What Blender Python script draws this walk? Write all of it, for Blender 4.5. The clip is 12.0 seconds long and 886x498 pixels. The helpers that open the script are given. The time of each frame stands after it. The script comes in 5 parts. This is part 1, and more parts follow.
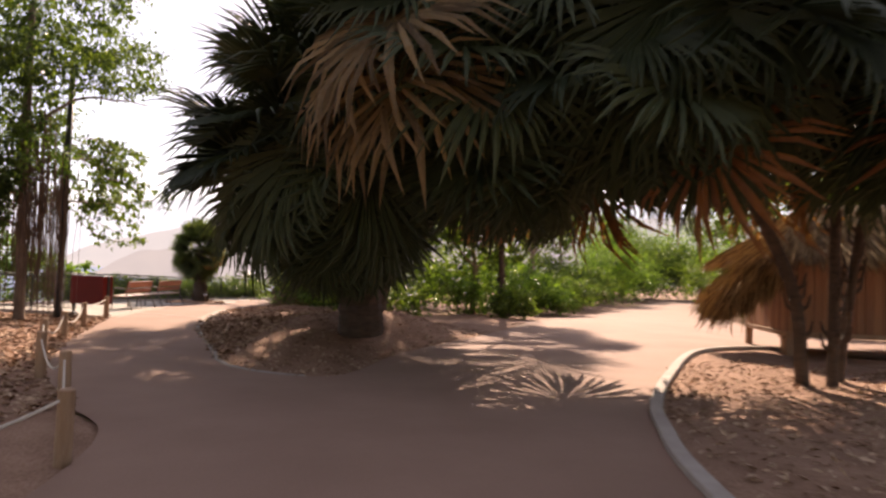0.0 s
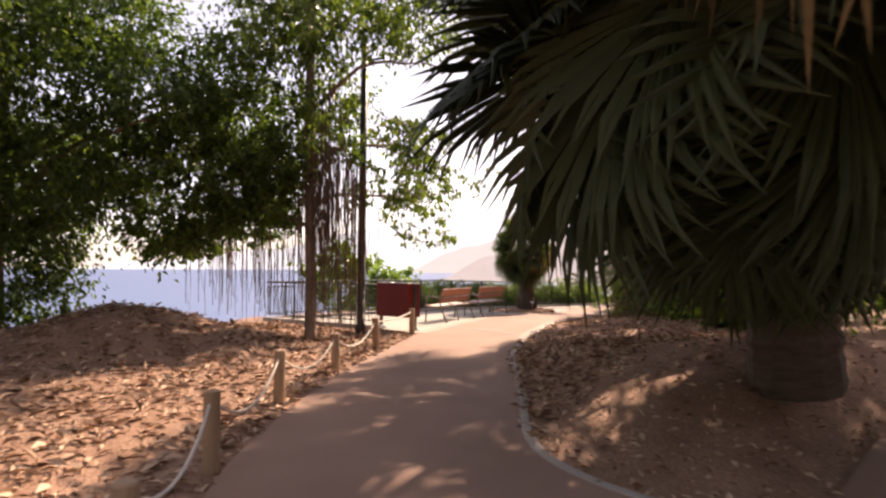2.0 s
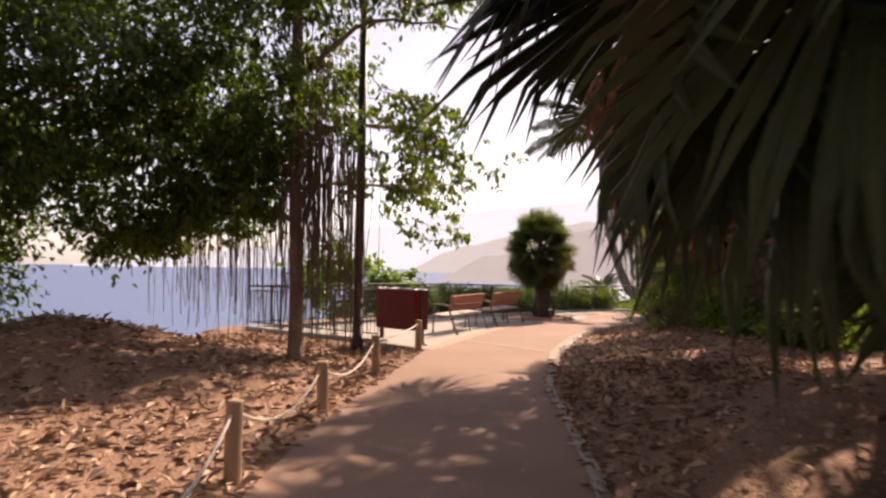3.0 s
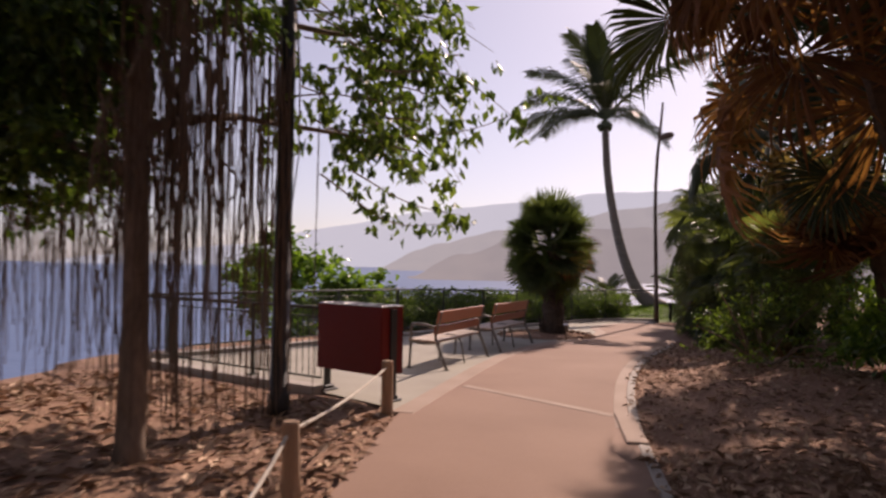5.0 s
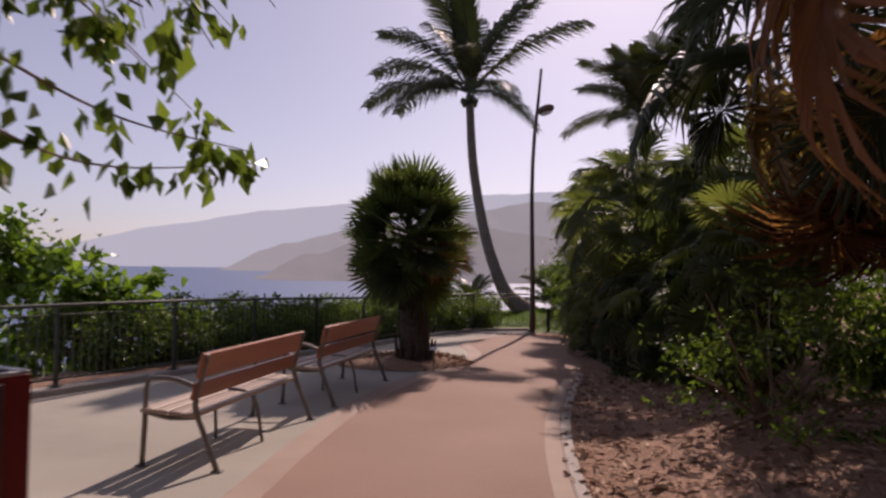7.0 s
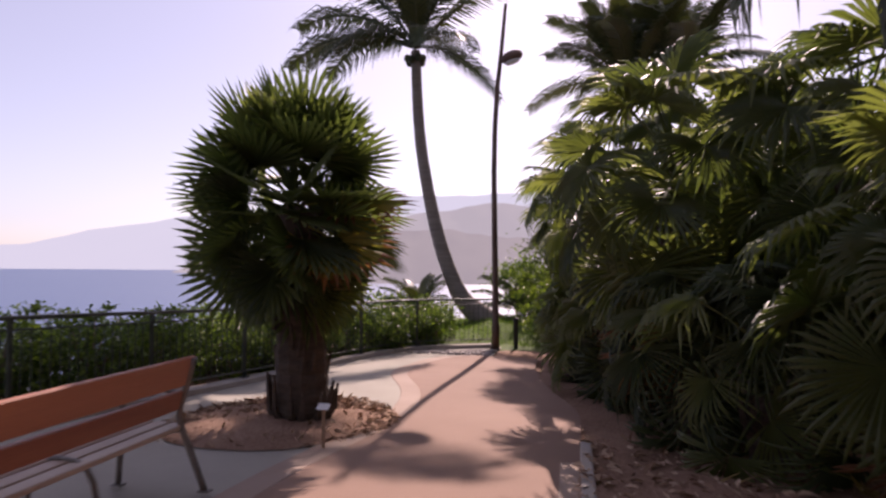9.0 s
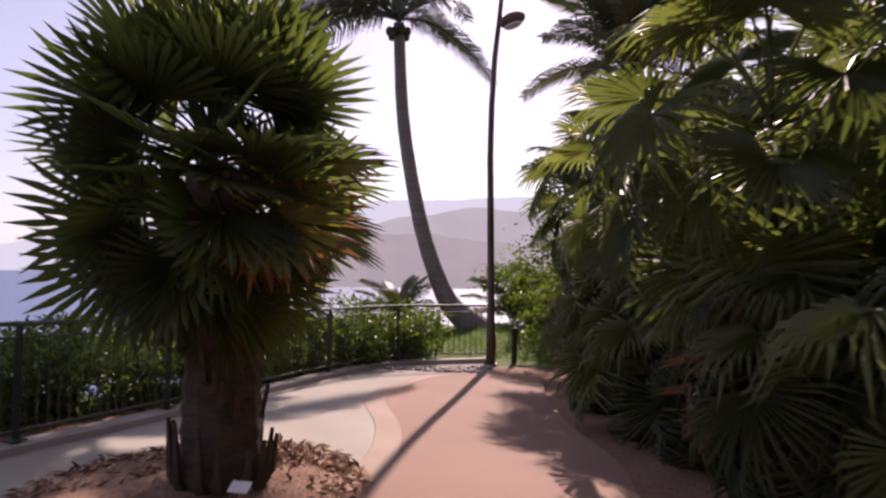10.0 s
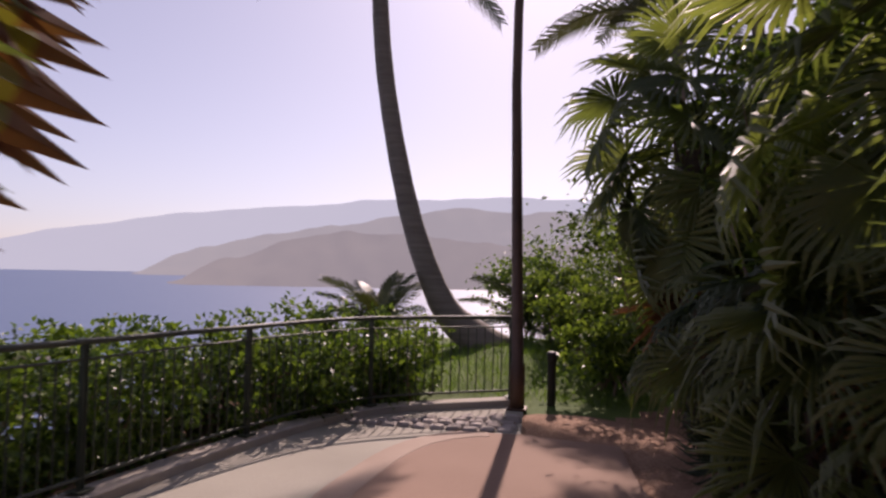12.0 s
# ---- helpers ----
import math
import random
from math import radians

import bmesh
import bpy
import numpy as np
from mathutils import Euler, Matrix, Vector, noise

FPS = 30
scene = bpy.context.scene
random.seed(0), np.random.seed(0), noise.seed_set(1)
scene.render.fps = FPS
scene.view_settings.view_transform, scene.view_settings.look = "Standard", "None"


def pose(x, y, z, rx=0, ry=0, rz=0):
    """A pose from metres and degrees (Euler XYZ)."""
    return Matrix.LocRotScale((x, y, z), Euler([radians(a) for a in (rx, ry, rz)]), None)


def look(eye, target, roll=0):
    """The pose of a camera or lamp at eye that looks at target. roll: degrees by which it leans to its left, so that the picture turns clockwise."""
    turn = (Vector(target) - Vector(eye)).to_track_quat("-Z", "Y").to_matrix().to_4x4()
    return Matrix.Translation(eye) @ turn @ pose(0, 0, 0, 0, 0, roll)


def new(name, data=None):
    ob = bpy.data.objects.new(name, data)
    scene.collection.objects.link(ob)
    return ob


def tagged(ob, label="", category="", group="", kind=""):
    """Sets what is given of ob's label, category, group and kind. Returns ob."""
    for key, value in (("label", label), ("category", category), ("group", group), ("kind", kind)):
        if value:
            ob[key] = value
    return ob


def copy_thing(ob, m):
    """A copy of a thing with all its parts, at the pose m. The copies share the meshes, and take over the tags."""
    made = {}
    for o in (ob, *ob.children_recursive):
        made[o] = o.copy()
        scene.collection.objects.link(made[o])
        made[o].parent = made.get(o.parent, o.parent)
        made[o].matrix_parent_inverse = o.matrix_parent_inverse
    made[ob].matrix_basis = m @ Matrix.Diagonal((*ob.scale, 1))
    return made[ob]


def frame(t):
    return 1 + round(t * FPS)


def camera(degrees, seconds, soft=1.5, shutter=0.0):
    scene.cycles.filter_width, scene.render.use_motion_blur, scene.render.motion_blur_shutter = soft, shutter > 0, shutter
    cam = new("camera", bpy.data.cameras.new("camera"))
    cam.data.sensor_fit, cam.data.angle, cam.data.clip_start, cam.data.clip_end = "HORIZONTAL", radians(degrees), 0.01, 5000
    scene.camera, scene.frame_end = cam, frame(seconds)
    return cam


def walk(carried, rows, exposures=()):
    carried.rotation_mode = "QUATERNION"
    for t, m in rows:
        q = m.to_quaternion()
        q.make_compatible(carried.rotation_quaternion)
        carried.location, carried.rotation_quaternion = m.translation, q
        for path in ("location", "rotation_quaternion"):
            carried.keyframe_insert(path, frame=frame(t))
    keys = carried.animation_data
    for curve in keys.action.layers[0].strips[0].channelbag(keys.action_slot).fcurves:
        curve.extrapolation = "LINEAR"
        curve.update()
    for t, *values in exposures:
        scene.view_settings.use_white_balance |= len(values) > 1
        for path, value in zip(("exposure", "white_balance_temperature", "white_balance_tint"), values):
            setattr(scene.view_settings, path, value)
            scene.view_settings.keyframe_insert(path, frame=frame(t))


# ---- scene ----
cam = camera(66.0, 12.0, soft=2.5, shutter=0.4)
PATH = [
    (0, (2.570, 0.263, 1.542), (2.361, 2.251, 1.607), 2.0),
    (0.5, (2.301, 1.636, 1.510), (1.921, 3.599, 1.569), 1.4),
    (1, (1.869, 2.968, 1.490), (1.237, 4.865, 1.543), 1.2),
    (1.5, (1.292, 4.222, 1.502), (0.413, 6.018, 1.550), 0.8),
    (2, (0.605, 5.360, 1.479), (-0.497, 7.028, 1.529), 0.3),
    (2.5, (-0.136, 6.263, 1.549), (-1.238, 7.932, 1.598), 0.6),
    (4.5, (-3.417, 10.534, 1.552), (-4.506, 12.21, 1.598), 1.0),
    (5, (-4.019, 11.574, 1.576), (-5.045, 13.29, 1.62), 0.9),
    (5.5, (-4.57, 12.673, 1.608), (-5.44, 14.474, 1.65), 0.8),
    (6, (-5.076, 13.77, 1.584), (-5.856, 15.612, 1.629), 0.8),
    (6.5, (-5.616, 14.935, 1.586), (-6.317, 16.808, 1.635), 1.0),
    (7, (-5.999, 16.02, 1.541), (-6.628, 17.917, 1.592), 0.9),
    (9, (-6.964, 20.568, 1.459), (-7.477, 22.5, 1.515), 0.6),
    (9.5, (-7.283, 21.689, 1.406), (-7.744, 23.633, 1.47), 0.8),
    (10, (-7.612, 22.709, 1.386), (-8.074, 24.653, 1.455), 1.0),
    (10.5, (-7.964, 23.773, 1.355), (-8.415, 25.72, 1.428), 0.9),
    (11, (-8.338, 24.842, 1.292), (-8.775, 26.792, 1.374), 1.2),
    (11.5, (-8.541, 25.886, 1.295), (-8.978, 27.836, 1.375), 0.9),
    (12, (-8.79, 26.948, 1.301), (-9.208, 28.902, 1.372), 1.2),
]
EXPOSURES = [(0.0, 1.35, 8000, 26), (1.0, 1.55, 8200, 28), (1.5, 1.55, 8200, 28), (2.5, 1.3, 8300, 28), (4.5, 0.48, 7600, 31), (7.0, 0.0, 7000, 34), (9.0, 0.62, 7000, 38), (11.0, 0.68, 7000, 38), (12.0, 0.25, 7000, 36)]
walk(cam, [(t, look(eye, target, roll)) for t, eye, target, roll in PATH], EXPOSURES)

# ---- world and sun ----
SUN_ELEV, SUN_AZ = 36.0, -3.0        # degrees above the horizon; clockwise from +y
world = bpy.data.worlds.new("hazy_sky")
scene.world = world
world.use_nodes = True
wn = world.node_tree.nodes
sky = wn.new("ShaderNodeTexSky")
sky.sky_type = "NISHITA"
sky.sun_disc = False
sky.sun_elevation = radians(SUN_ELEV)
sky.sun_rotation = radians(SUN_AZ)
sky.air_density, sky.dust_density, sky.ozone_density = 0.9, 0.8, 3.0
soft_sky = wn.new("ShaderNodeHueSaturation")      # sea haze takes the colour out of the sky
soft_sky.inputs["Saturation"].default_value = 0.7
world.node_tree.links.new(sky.outputs[0], soft_sky.inputs["Color"])
haze = wn.new("ShaderNodeMix")
haze.data_type = "RGBA"
haze.inputs[0].default_value = 0.32
haze.inputs[7].default_value = (3.0, 3.35, 4.6, 1)
world.node_tree.links.new(soft_sky.outputs[0], haze.inputs[6])
world.node_tree.links.new(haze.outputs[2], wn["Background"].inputs[0])
wn["Background"].inputs[1].default_value = 0.1
sun = new("sun", bpy.data.lights.new("sun", "SUN"))
sun.data.energy, sun.data.angle, sun.data.color = 4.2, radians(0.6), (1.0, 0.93, 0.82)
_a, _e = radians(SUN_AZ), radians(SUN_ELEV)
SUN_DIR = Vector((math.sin(_a) * math.cos(_e), math.cos(_a) * math.cos(_e), math.sin(_e)))
sun.matrix_world = look(SUN_DIR * 60, (0, 0, 0))

# ---- materials ----
def mat(name, c1, c2, rough=0.8, scale=6.0, fine=60.0, bump=0.3, metal=0.0, mix_fine=0.35, island=0.0, objrand=0.0,
        translucent=0.0, stretch=(1, 1, 1), spec=0.5, depth=0.02):
    m = bpy.data.materials.new(name)
    m.use_nodes = True
    nt = m.node_tree
    n, l = nt.nodes, nt.links
    b = n["Principled BSDF"]
    b.inputs["Roughness"].default_value = rough
    b.inputs["Metallic"].default_value = metal
    b.inputs["Specular IOR Level"].default_value = spec
    tc = n.new("ShaderNodeTexCoord")
    mp = n.new("ShaderNodeMapping")
    mp.inputs["Scale"].default_value = stretch
    l.new(tc.outputs["Object"], mp.inputs[0])
    big = n.new("ShaderNodeTexNoise")
    big.inputs["Scale"].default_value, big.inputs["Detail"].default_value = scale, 6
    sm = n.new("ShaderNodeTexNoise")
    sm.inputs["Scale"].default_value, sm.inputs["Detail"].default_value = fine, 4
    for t in (big, sm):
        l.new(mp.outputs[0], t.inputs["Vector"])
    ramp = n.new("ShaderNodeMapRange")
    ramp.inputs[1].default_value, ramp.inputs[2].default_value = 0.3, 0.7
    mixv = n.new("ShaderNodeMix")
    mixv.inputs[0].default_value = mix_fine
    l.new(big.outputs[0], mixv.inputs[2])
    l.new(sm.outputs[0], mixv.inputs[3])
    val = mixv.outputs[0]
    if island:
        geo = n.new("ShaderNodeNewGeometry")
        mi = n.new("ShaderNodeMix")
        mi.inputs[0].default_value = island
        l.new(val, mi.inputs[2])
        l.new(geo.outputs["Random Per Island"], mi.inputs[3])
        val = mi.outputs[0]
    if objrand:
        oi = n.new("ShaderNodeObjectInfo")
        mo = n.new("ShaderNodeMix")
        mo.inputs[0].default_value = objrand
        l.new(val, mo.inputs[2])
        l.new(oi.outputs["Random"], mo.inputs[3])
        val = mo.outputs[0]
    l.new(val, ramp.inputs[0])
    mc = n.new("ShaderNodeMix")
    mc.data_type = "RGBA"
    mc.inputs[6].default_value = (*c1, 1)
    mc.inputs[7].default_value = (*c2, 1)
    l.new(ramp.outputs[0], mc.inputs[0])
    l.new(mc.outputs[2], b.inputs["Base Color"])
    if bump:
        bp = n.new("ShaderNodeBump")
        bp.inputs["Strength"].default_value, bp.inputs["Distance"].default_value = bump, depth
        l.new(mixv.outputs[0], bp.inputs["Height"])
        l.new(bp.outputs[0], b.inputs["Normal"])
    if translucent:
        tr = n.new("ShaderNodeBsdfTranslucent")
        br = n.new("ShaderNodeMix")
        br.data_type, br.blend_type = "RGBA", "MULTIPLY"
        br.inputs[0].default_value = 1.0
        br.inputs[7].default_value = (1.6, 1.7, 0.7, 1)
        l.new(mc.outputs[2], br.inputs[6])
        l.new(br.outputs[2], tr.inputs[0])
        ms = n.new("ShaderNodeMixShader")
        ms.inputs[0].default_value = translucent
        l.new(b.outputs[0], ms.inputs[1])
        l.new(tr.outputs[0], ms.inputs[2])
        l.new(ms.outputs[0], n["Material Output"].inputs[0])
    return m

M_MULCH = mat("bark_mulch", (0.19, 0.10, 0.062), (0.44, 0.275, 0.19), 0.95, 2.2, 34, 0.9, mix_fine=0.6, depth=0.06, spec=0.2)
M_GRASS = mat("lawn", (0.05, 0.09, 0.02), (0.12, 0.17, 0.04), 0.9, 1.5, 60, 0.5, spec=0.2)
M_PATH = mat("brown_resin_paving", (0.245, 0.146, 0.102), (0.335, 0.21, 0.152), 0.88, 0.7, 90, 0.25, mix_fine=0.4, depth=0.004, spec=0.35)
M_EDGE = mat("pale_resin_edge", (0.32, 0.225, 0.17), (0.42, 0.31, 0.245), 0.85, 1.5, 90, 0.2, depth=0.004, spec=0.3)
M_CONC = mat("grey_concrete", (0.30, 0.27, 0.22), (0.41, 0.375, 0.31), 0.9, 0.9, 70, 0.25, depth=0.004, spec=0.3)
M_KERB = mat("kerb_concrete", (0.34, 0.29, 0.25), (0.46, 0.41, 0.36), 0.9, 3, 50, 0.3, depth=0.005, spec=0.3)
M_STONE = mat("cobble_stone", (0.25, 0.21, 0.19), (0.42, 0.36, 0.32), 0.9, 8, 60, 0.4, objrand=0.5, depth=0.006)
M_CLIFF = mat("slope_scrub", (0.05, 0.06, 0.025), (0.16, 0.12, 0.07), 0.95, 0.4, 3, 0.6, depth=0.2)
M_BARK = mat("grey_brown_bark", (0.10, 0.065, 0.045), (0.30, 0.21, 0.15), 0.9, 5, 40, 0.8, stretch=(1, 1, 0.25), depth=0.02)
M_PALMBARK = mat("palm_trunk_bark", (0.045, 0.031, 0.023), (0.125, 0.088, 0.063), 0.95, 8, 45, 0.9, stretch=(0.6, 0.6, 2.0), depth=0.03)
M_COCOBARK = mat("ringed_palm_bark", (0.13, 0.105, 0.085), (0.25, 0.21, 0.17), 0.9, 3, 30, 0.7, stretch=(0.5, 0.5, 6), depth=0.01)
M_ROOT = mat("aerial_root", (0.08, 0.05, 0.033), (0.24, 0.165, 0.11), 0.9, 8, 40, 0.3, island=0.5)
M_FAN = mat("fan_leaf_green", (0.05, 0.07, 0.03), (0.125, 0.15, 0.06), 0.5, 1.5, 30, 0.15, objrand=0.45, translucent=0.52, depth=0.003)
# darkest of the leaf greens, hardly translucent
M_FAN_DARK = mat("dark_fan_leaf", (0.023, 0.036, 0.016), (0.068, 0.086, 0.036), 0.55, 2.5, 40, 0.2, objrand=0.3, island=0.15, translucent=0.05, depth=0.003, spec=0.25)
M_FAN_Y = mat("fan_leaf_yellowing", (0.13, 0.15, 0.03), (0.36, 0.27, 0.05), 0.5, 2.0, 25, 0.15, objrand=0.3, island=0.3, translucent=0.3, depth=0.003)
M_FAN_DRY = mat("fan_leaf_dry", (0.10, 0.036, 0.018), (0.29, 0.135, 0.07), 0.8, 2.0, 30, 0.2, objrand=0.35, island=0.2, translucent=0.36, depth=0.003)
M_FAN_TAN = mat("tan_fan_leaf", (0.13, 0.085, 0.04), (0.40, 0.28, 0.15), 0.75, 2.0, 30, 0.2, island=0.45, translucent=0.42, depth=0.003)
M_CLUMP = mat("arching_fan_leaf", (0.068, 0.09, 0.034), (0.165, 0.185, 0.075), 0.5, 1.5, 30, 0.15, objrand=0.45, translucent=0.46, depth=0.003)
M_HANG = mat("hanging_dry_leaf", (0.13, 0.085, 0.035), (0.36, 0.26, 0.12), 0.8, 2.0, 30, 0.2, objrand=0.4, island=0.35, translucent=0.4, depth=0.003)
M_PINNATE = mat("feather_leaf", (0.03, 0.045, 0.02), (0.085, 0.095, 0.04), 0.5, 1.2, 20, 0.1, objrand=0.4, translucent=0.12)
M_FICUS = mat("fig_leaf", (0.035, 0.06, 0.014), (0.13, 0.18, 0.04), 0.4, 0.6, 8, 0, island=0.6, translucent=0.45)
M_FICUS_DK = mat("dense_fig_leaf", (0.035, 0.065, 0.02), (0.12, 0.18, 0.045), 0.4, 0.5, 8, 0, island=0.6, translucent=0.45)
M_HEDGE = mat("hedge_leaf", (0.04, 0.075, 0.015), (0.15, 0.22, 0.04), 0.45, 0.8, 10, 0, island=0.6, translucent=0.35)
M_BRIGHT = mat("seagrape_leaf", (0.05, 0.10, 0.018), (0.16, 0.26, 0.045), 0.4, 0.8, 10, 0, island=0.6, translucent=0.4)
M_FLOWER = mat("pale_flower", (0.6, 0.55, 0.5), (0.8, 0.76, 0.7), 0.7, 3, 20, 0)
M_LITTER = mat("dry_leaf_litter", (0.19, 0.10, 0.058), (0.60, 0.43, 0.30), 0.9, 1.0, 20, 0, island=0.75, spec=0.2)
M_POST = mat("weathered_post_wood", (0.24, 0.14, 0.085), (0.42, 0.28, 0.18), 0.9, 5, 50, 0.6, stretch=(2, 2, 0.3), objrand=0.2, depth=0.01)
M_ROPE = mat("pale_rope", (0.50, 0.44, 0.36), (0.66, 0.60, 0.52), 0.95, 20, 160, 0.6, depth=0.004)
M_STEEL = mat("painted_fence_steel", (0.03, 0.04, 0.028), (0.075, 0.085, 0.06), 0.6, 3, 60, 0.1, metal=0.0, depth=0.002)
M_POLE = mat("dark_pole_paint", (0.018, 0.016, 0.016), (0.05, 0.042, 0.038), 0.5, 2, 40, 0.15, metal=0.3, depth=0.002)
M_RUST = mat("rust_brown_pole", (0.06, 0.035, 0.025), (0.14, 0.08, 0.055), 0.6, 3, 40, 0.2, metal=0.3, depth=0.002)
M_RED = mat("dark_red_panel", (0.115, 0.008, 0.006), (0.165, 0.014, 0.010), 0.55, 1.2, 50, 0.05, depth=0.002, spec=0.25)
M_BLACK = mat("black_steel", (0.012, 0.012, 0.012), (0.03, 0.028, 0.027), 0.5, 4, 40, 0.1)
M_GALV = mat("galvanised_frame", (0.30, 0.29, 0.27), (0.46, 0.44, 0.41), 0.4, 5, 60, 0.1, metal=0.7, depth=0.002)
M_IRON = mat("bench_cast_iron", (0.13, 0.115, 0.10), (0.24, 0.21, 0.18), 0.5, 5, 60, 0.15, metal=0.5, depth=0.002)
M_SLAT = mat("varnished_bench_wood", (0.23, 0.07, 0.035), (0.40, 0.15, 0.075), 0.45, 3, 60, 0.25, stretch=(2, 0.2, 2), objrand=0.3, depth=0.003)
M_SLAT2 = mat("worn_seat_wood", (0.30, 0.20, 0.14), (0.46, 0.35, 0.26), 0.55, 3, 60, 0.25, stretch=(2, 0.2, 2), objrand=0.3, depth=0.003)
M_LABEL = mat("white_plate", (0.68, 0.67, 0.64), (0.78, 0.77, 0.74), 0.5, 5, 40, 0)
M_THATCH = mat("dry_palm_thatch", (0.17, 0.10, 0.045), (0.48, 0.33, 0.16), 0.95, 3, 40, 0.5, island=0.6)
M_PLANK = mat("hut_boards", (0.22, 0.10, 0.055), (0.36, 0.19, 0.10), 0.8, 3, 40, 0.3, stretch=(3, 3, 0.3), objrand=0.4, depth=0.005)
M_GLASS_W = mat("lamp_lens", (0.5, 0.5, 0.5), (0.6, 0.6, 0.6), 0.2, 5, 20, 0)

def water_mat():
    m = bpy.data.materials.new("sea_water")
    m.use_nodes = True
    n, l = m.node_tree.nodes, m.node_tree.links
    b = n["Principled BSDF"]
    b.inputs["Base Color"].default_value = (0.10, 0.15, 0.26, 1)
    b.inputs["Roughness"].default_value = 0.5
    b.inputs["Specular IOR Level"].default_value = 0.18
    tc = n.new("ShaderNodeTexCoord")
    t = n.new("ShaderNodeTexNoise")
    t.inputs["Scale"].default_value, t.inputs["Detail"].default_value = 0.12, 8
    l.new(tc.outputs["Object"], t.inputs["Vector"])
    bp = n.new("ShaderNodeBump")
    bp.inputs["Strength"].default_value, bp.inputs["Distance"].default_value = 0.5, 1.0
    l.new(t.outputs[0], bp.inputs["Height"])
    l.new(bp.outputs[0], b.inputs["Normal"])
    return m

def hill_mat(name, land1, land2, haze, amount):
    """Distant land: lit surface mixed with emission that paints in the sea haze."""
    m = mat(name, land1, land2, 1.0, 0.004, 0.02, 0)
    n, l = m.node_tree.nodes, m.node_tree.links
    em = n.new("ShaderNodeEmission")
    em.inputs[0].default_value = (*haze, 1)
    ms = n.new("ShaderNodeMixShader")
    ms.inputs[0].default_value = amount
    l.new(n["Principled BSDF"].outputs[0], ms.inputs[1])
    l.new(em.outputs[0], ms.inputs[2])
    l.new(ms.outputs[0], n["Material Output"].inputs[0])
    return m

M_WATER = water_mat()
# haze of each range is painted in as emission, strongest on the farthest
M_HILL_FAR = hill_mat("far_hills_haze_glow", (0.10, 0.11, 0.08), (0.2, 0.18, 0.13), (0.43, 0.485, 0.57), 0.93)
M_HILL_MID = hill_mat("mid_hills_haze_glow", (0.09, 0.10, 0.06), (0.2, 0.17, 0.11), (0.345, 0.36, 0.395), 0.8)
M_HILL_NEAR = hill_mat("near_headland_haze_glow", (0.07, 0.08, 0.05), (0.2, 0.16, 0.10), (0.30, 0.30, 0.325), 0.76)

# ---- mesh helpers ----
def mesh_ob(name, bm, material, parent=None, smooth=False):
    me = bpy.data.meshes.new(name)
    bm.to_mesh(me)
    bm.free()
    me.materials.append(material)
    if smooth:
        for p in me.polygons:
            p.use_smooth = True
    ob = new(name, me)
    if parent:
        ob.parent = parent
    return ob

def part(name, bm, material, parent, label="", smooth=False):
    ob = mesh_ob(name, bm, material, parent, smooth)
    return tagged(ob, label) if label else ob

def thing(name, x, y, z, label, category, group="", kind="", rz=0.0):
    ob = new(name)
    ob.empty_display_size = 0.2
    ob.matrix_world = pose(x, y, z, 0, 0, rz)
    return tagged(ob, label, category, group, kind)

def np_mesh(name, verts, faces, material, parent=None, smooth=False):
    me = bpy.data.meshes.new(name)
    me.from_pydata([tuple(v) for v in verts], [], faces)
    me.materials.append(material)
    if smooth:
        for p in me.polygons:
            p.use_smooth = True
    me.update()
    ob = new(name, me)
    if parent:
        ob.parent = parent
    return ob

def box(bm, c, size, rz=0.0, bevel=0.0, m=None):
    geo = bmesh.ops.create_cube(bm, size=1.0)["verts"]
    bmesh.ops.scale(bm, vec=size, verts=geo)
    if bevel:
        edges = list({e for v in geo for e in v.link_edges})
        r = bmesh.ops.bevel(bm, geom=edges, offset=bevel, segments=1, affect="EDGES")
        geo = list({v for f in r["faces"] for v in f.verts} | {v for v in geo if v.is_valid})
    t = pose(*c, 0, 0, rz)
    bmesh.ops.transform(bm, matrix=(m @ t) if m else t, verts=geo)
    return bm

def tube(bm, pts, radii, sides=8, cap=True):
    """A tapered tube along points."""
    pts = [Vector(p) for p in pts]
    rings = []
    up = Vector((0.31, 0.17, 0.93))
    for i, p in enumerate(pts):
        d = (pts[min(i + 1, len(pts) - 1)] - pts[max(i - 1, 0)]).normalized()
        a = d.cross(up)
        if a.length < 0.05:
            a = d.cross(Vector((1, 0, 0)))
        a.normalize()
        b = d.cross(a).normalized()
        r = radii[i] if hasattr(radii, "__len__") else radii
        rings.append([bm.verts.new(p + (a * math.cos(q) + b * math.sin(q)) * r) for q in [2 * math.pi * k / sides for k in range(sides)]])
    for r0, r1 in zip(rings, rings[1:]):
        for k in range(sides):
            bm.faces.new((r0[k], r0[(k + 1) % sides], r1[(k + 1) % sides], r1[k]))
    if cap:
        bm.faces.new(rings[-1])
        bm.faces.new(rings[0][::-1])
    return bm

def curve_pts(ctrl, n):
    """n+1 points on a smooth curve through the control points."""
    c = [Vector(p) for p in ctrl]
    c = [c[0] * 2 - c[1]] + c + [c[-1] * 2 - c[-2]]
    out = []
    segs = len(c) - 3
    for i in range(n + 1):
        u = i / n * segs
        k = min(int(u), segs - 1)
        t = u - k
        p0, p1, p2, p3 = c[k:k + 4]
        out.append(0.5 * (2 * p1 + (p2 - p0) * t + (2 * p0 - 5 * p1 + 4 * p2 - p3) * t * t + (3 * p1 - p0 - 3 * p2 + p3) * t ** 3))
    return out

# ---- plan ----
def level(y):
    """Height of the paving: level, falling a little towards the far end."""
    k = min(max((y - 22.0) / 11.0, 0.0), 1.0)
    return -0.22 * k * k * (3 - 2 * k)

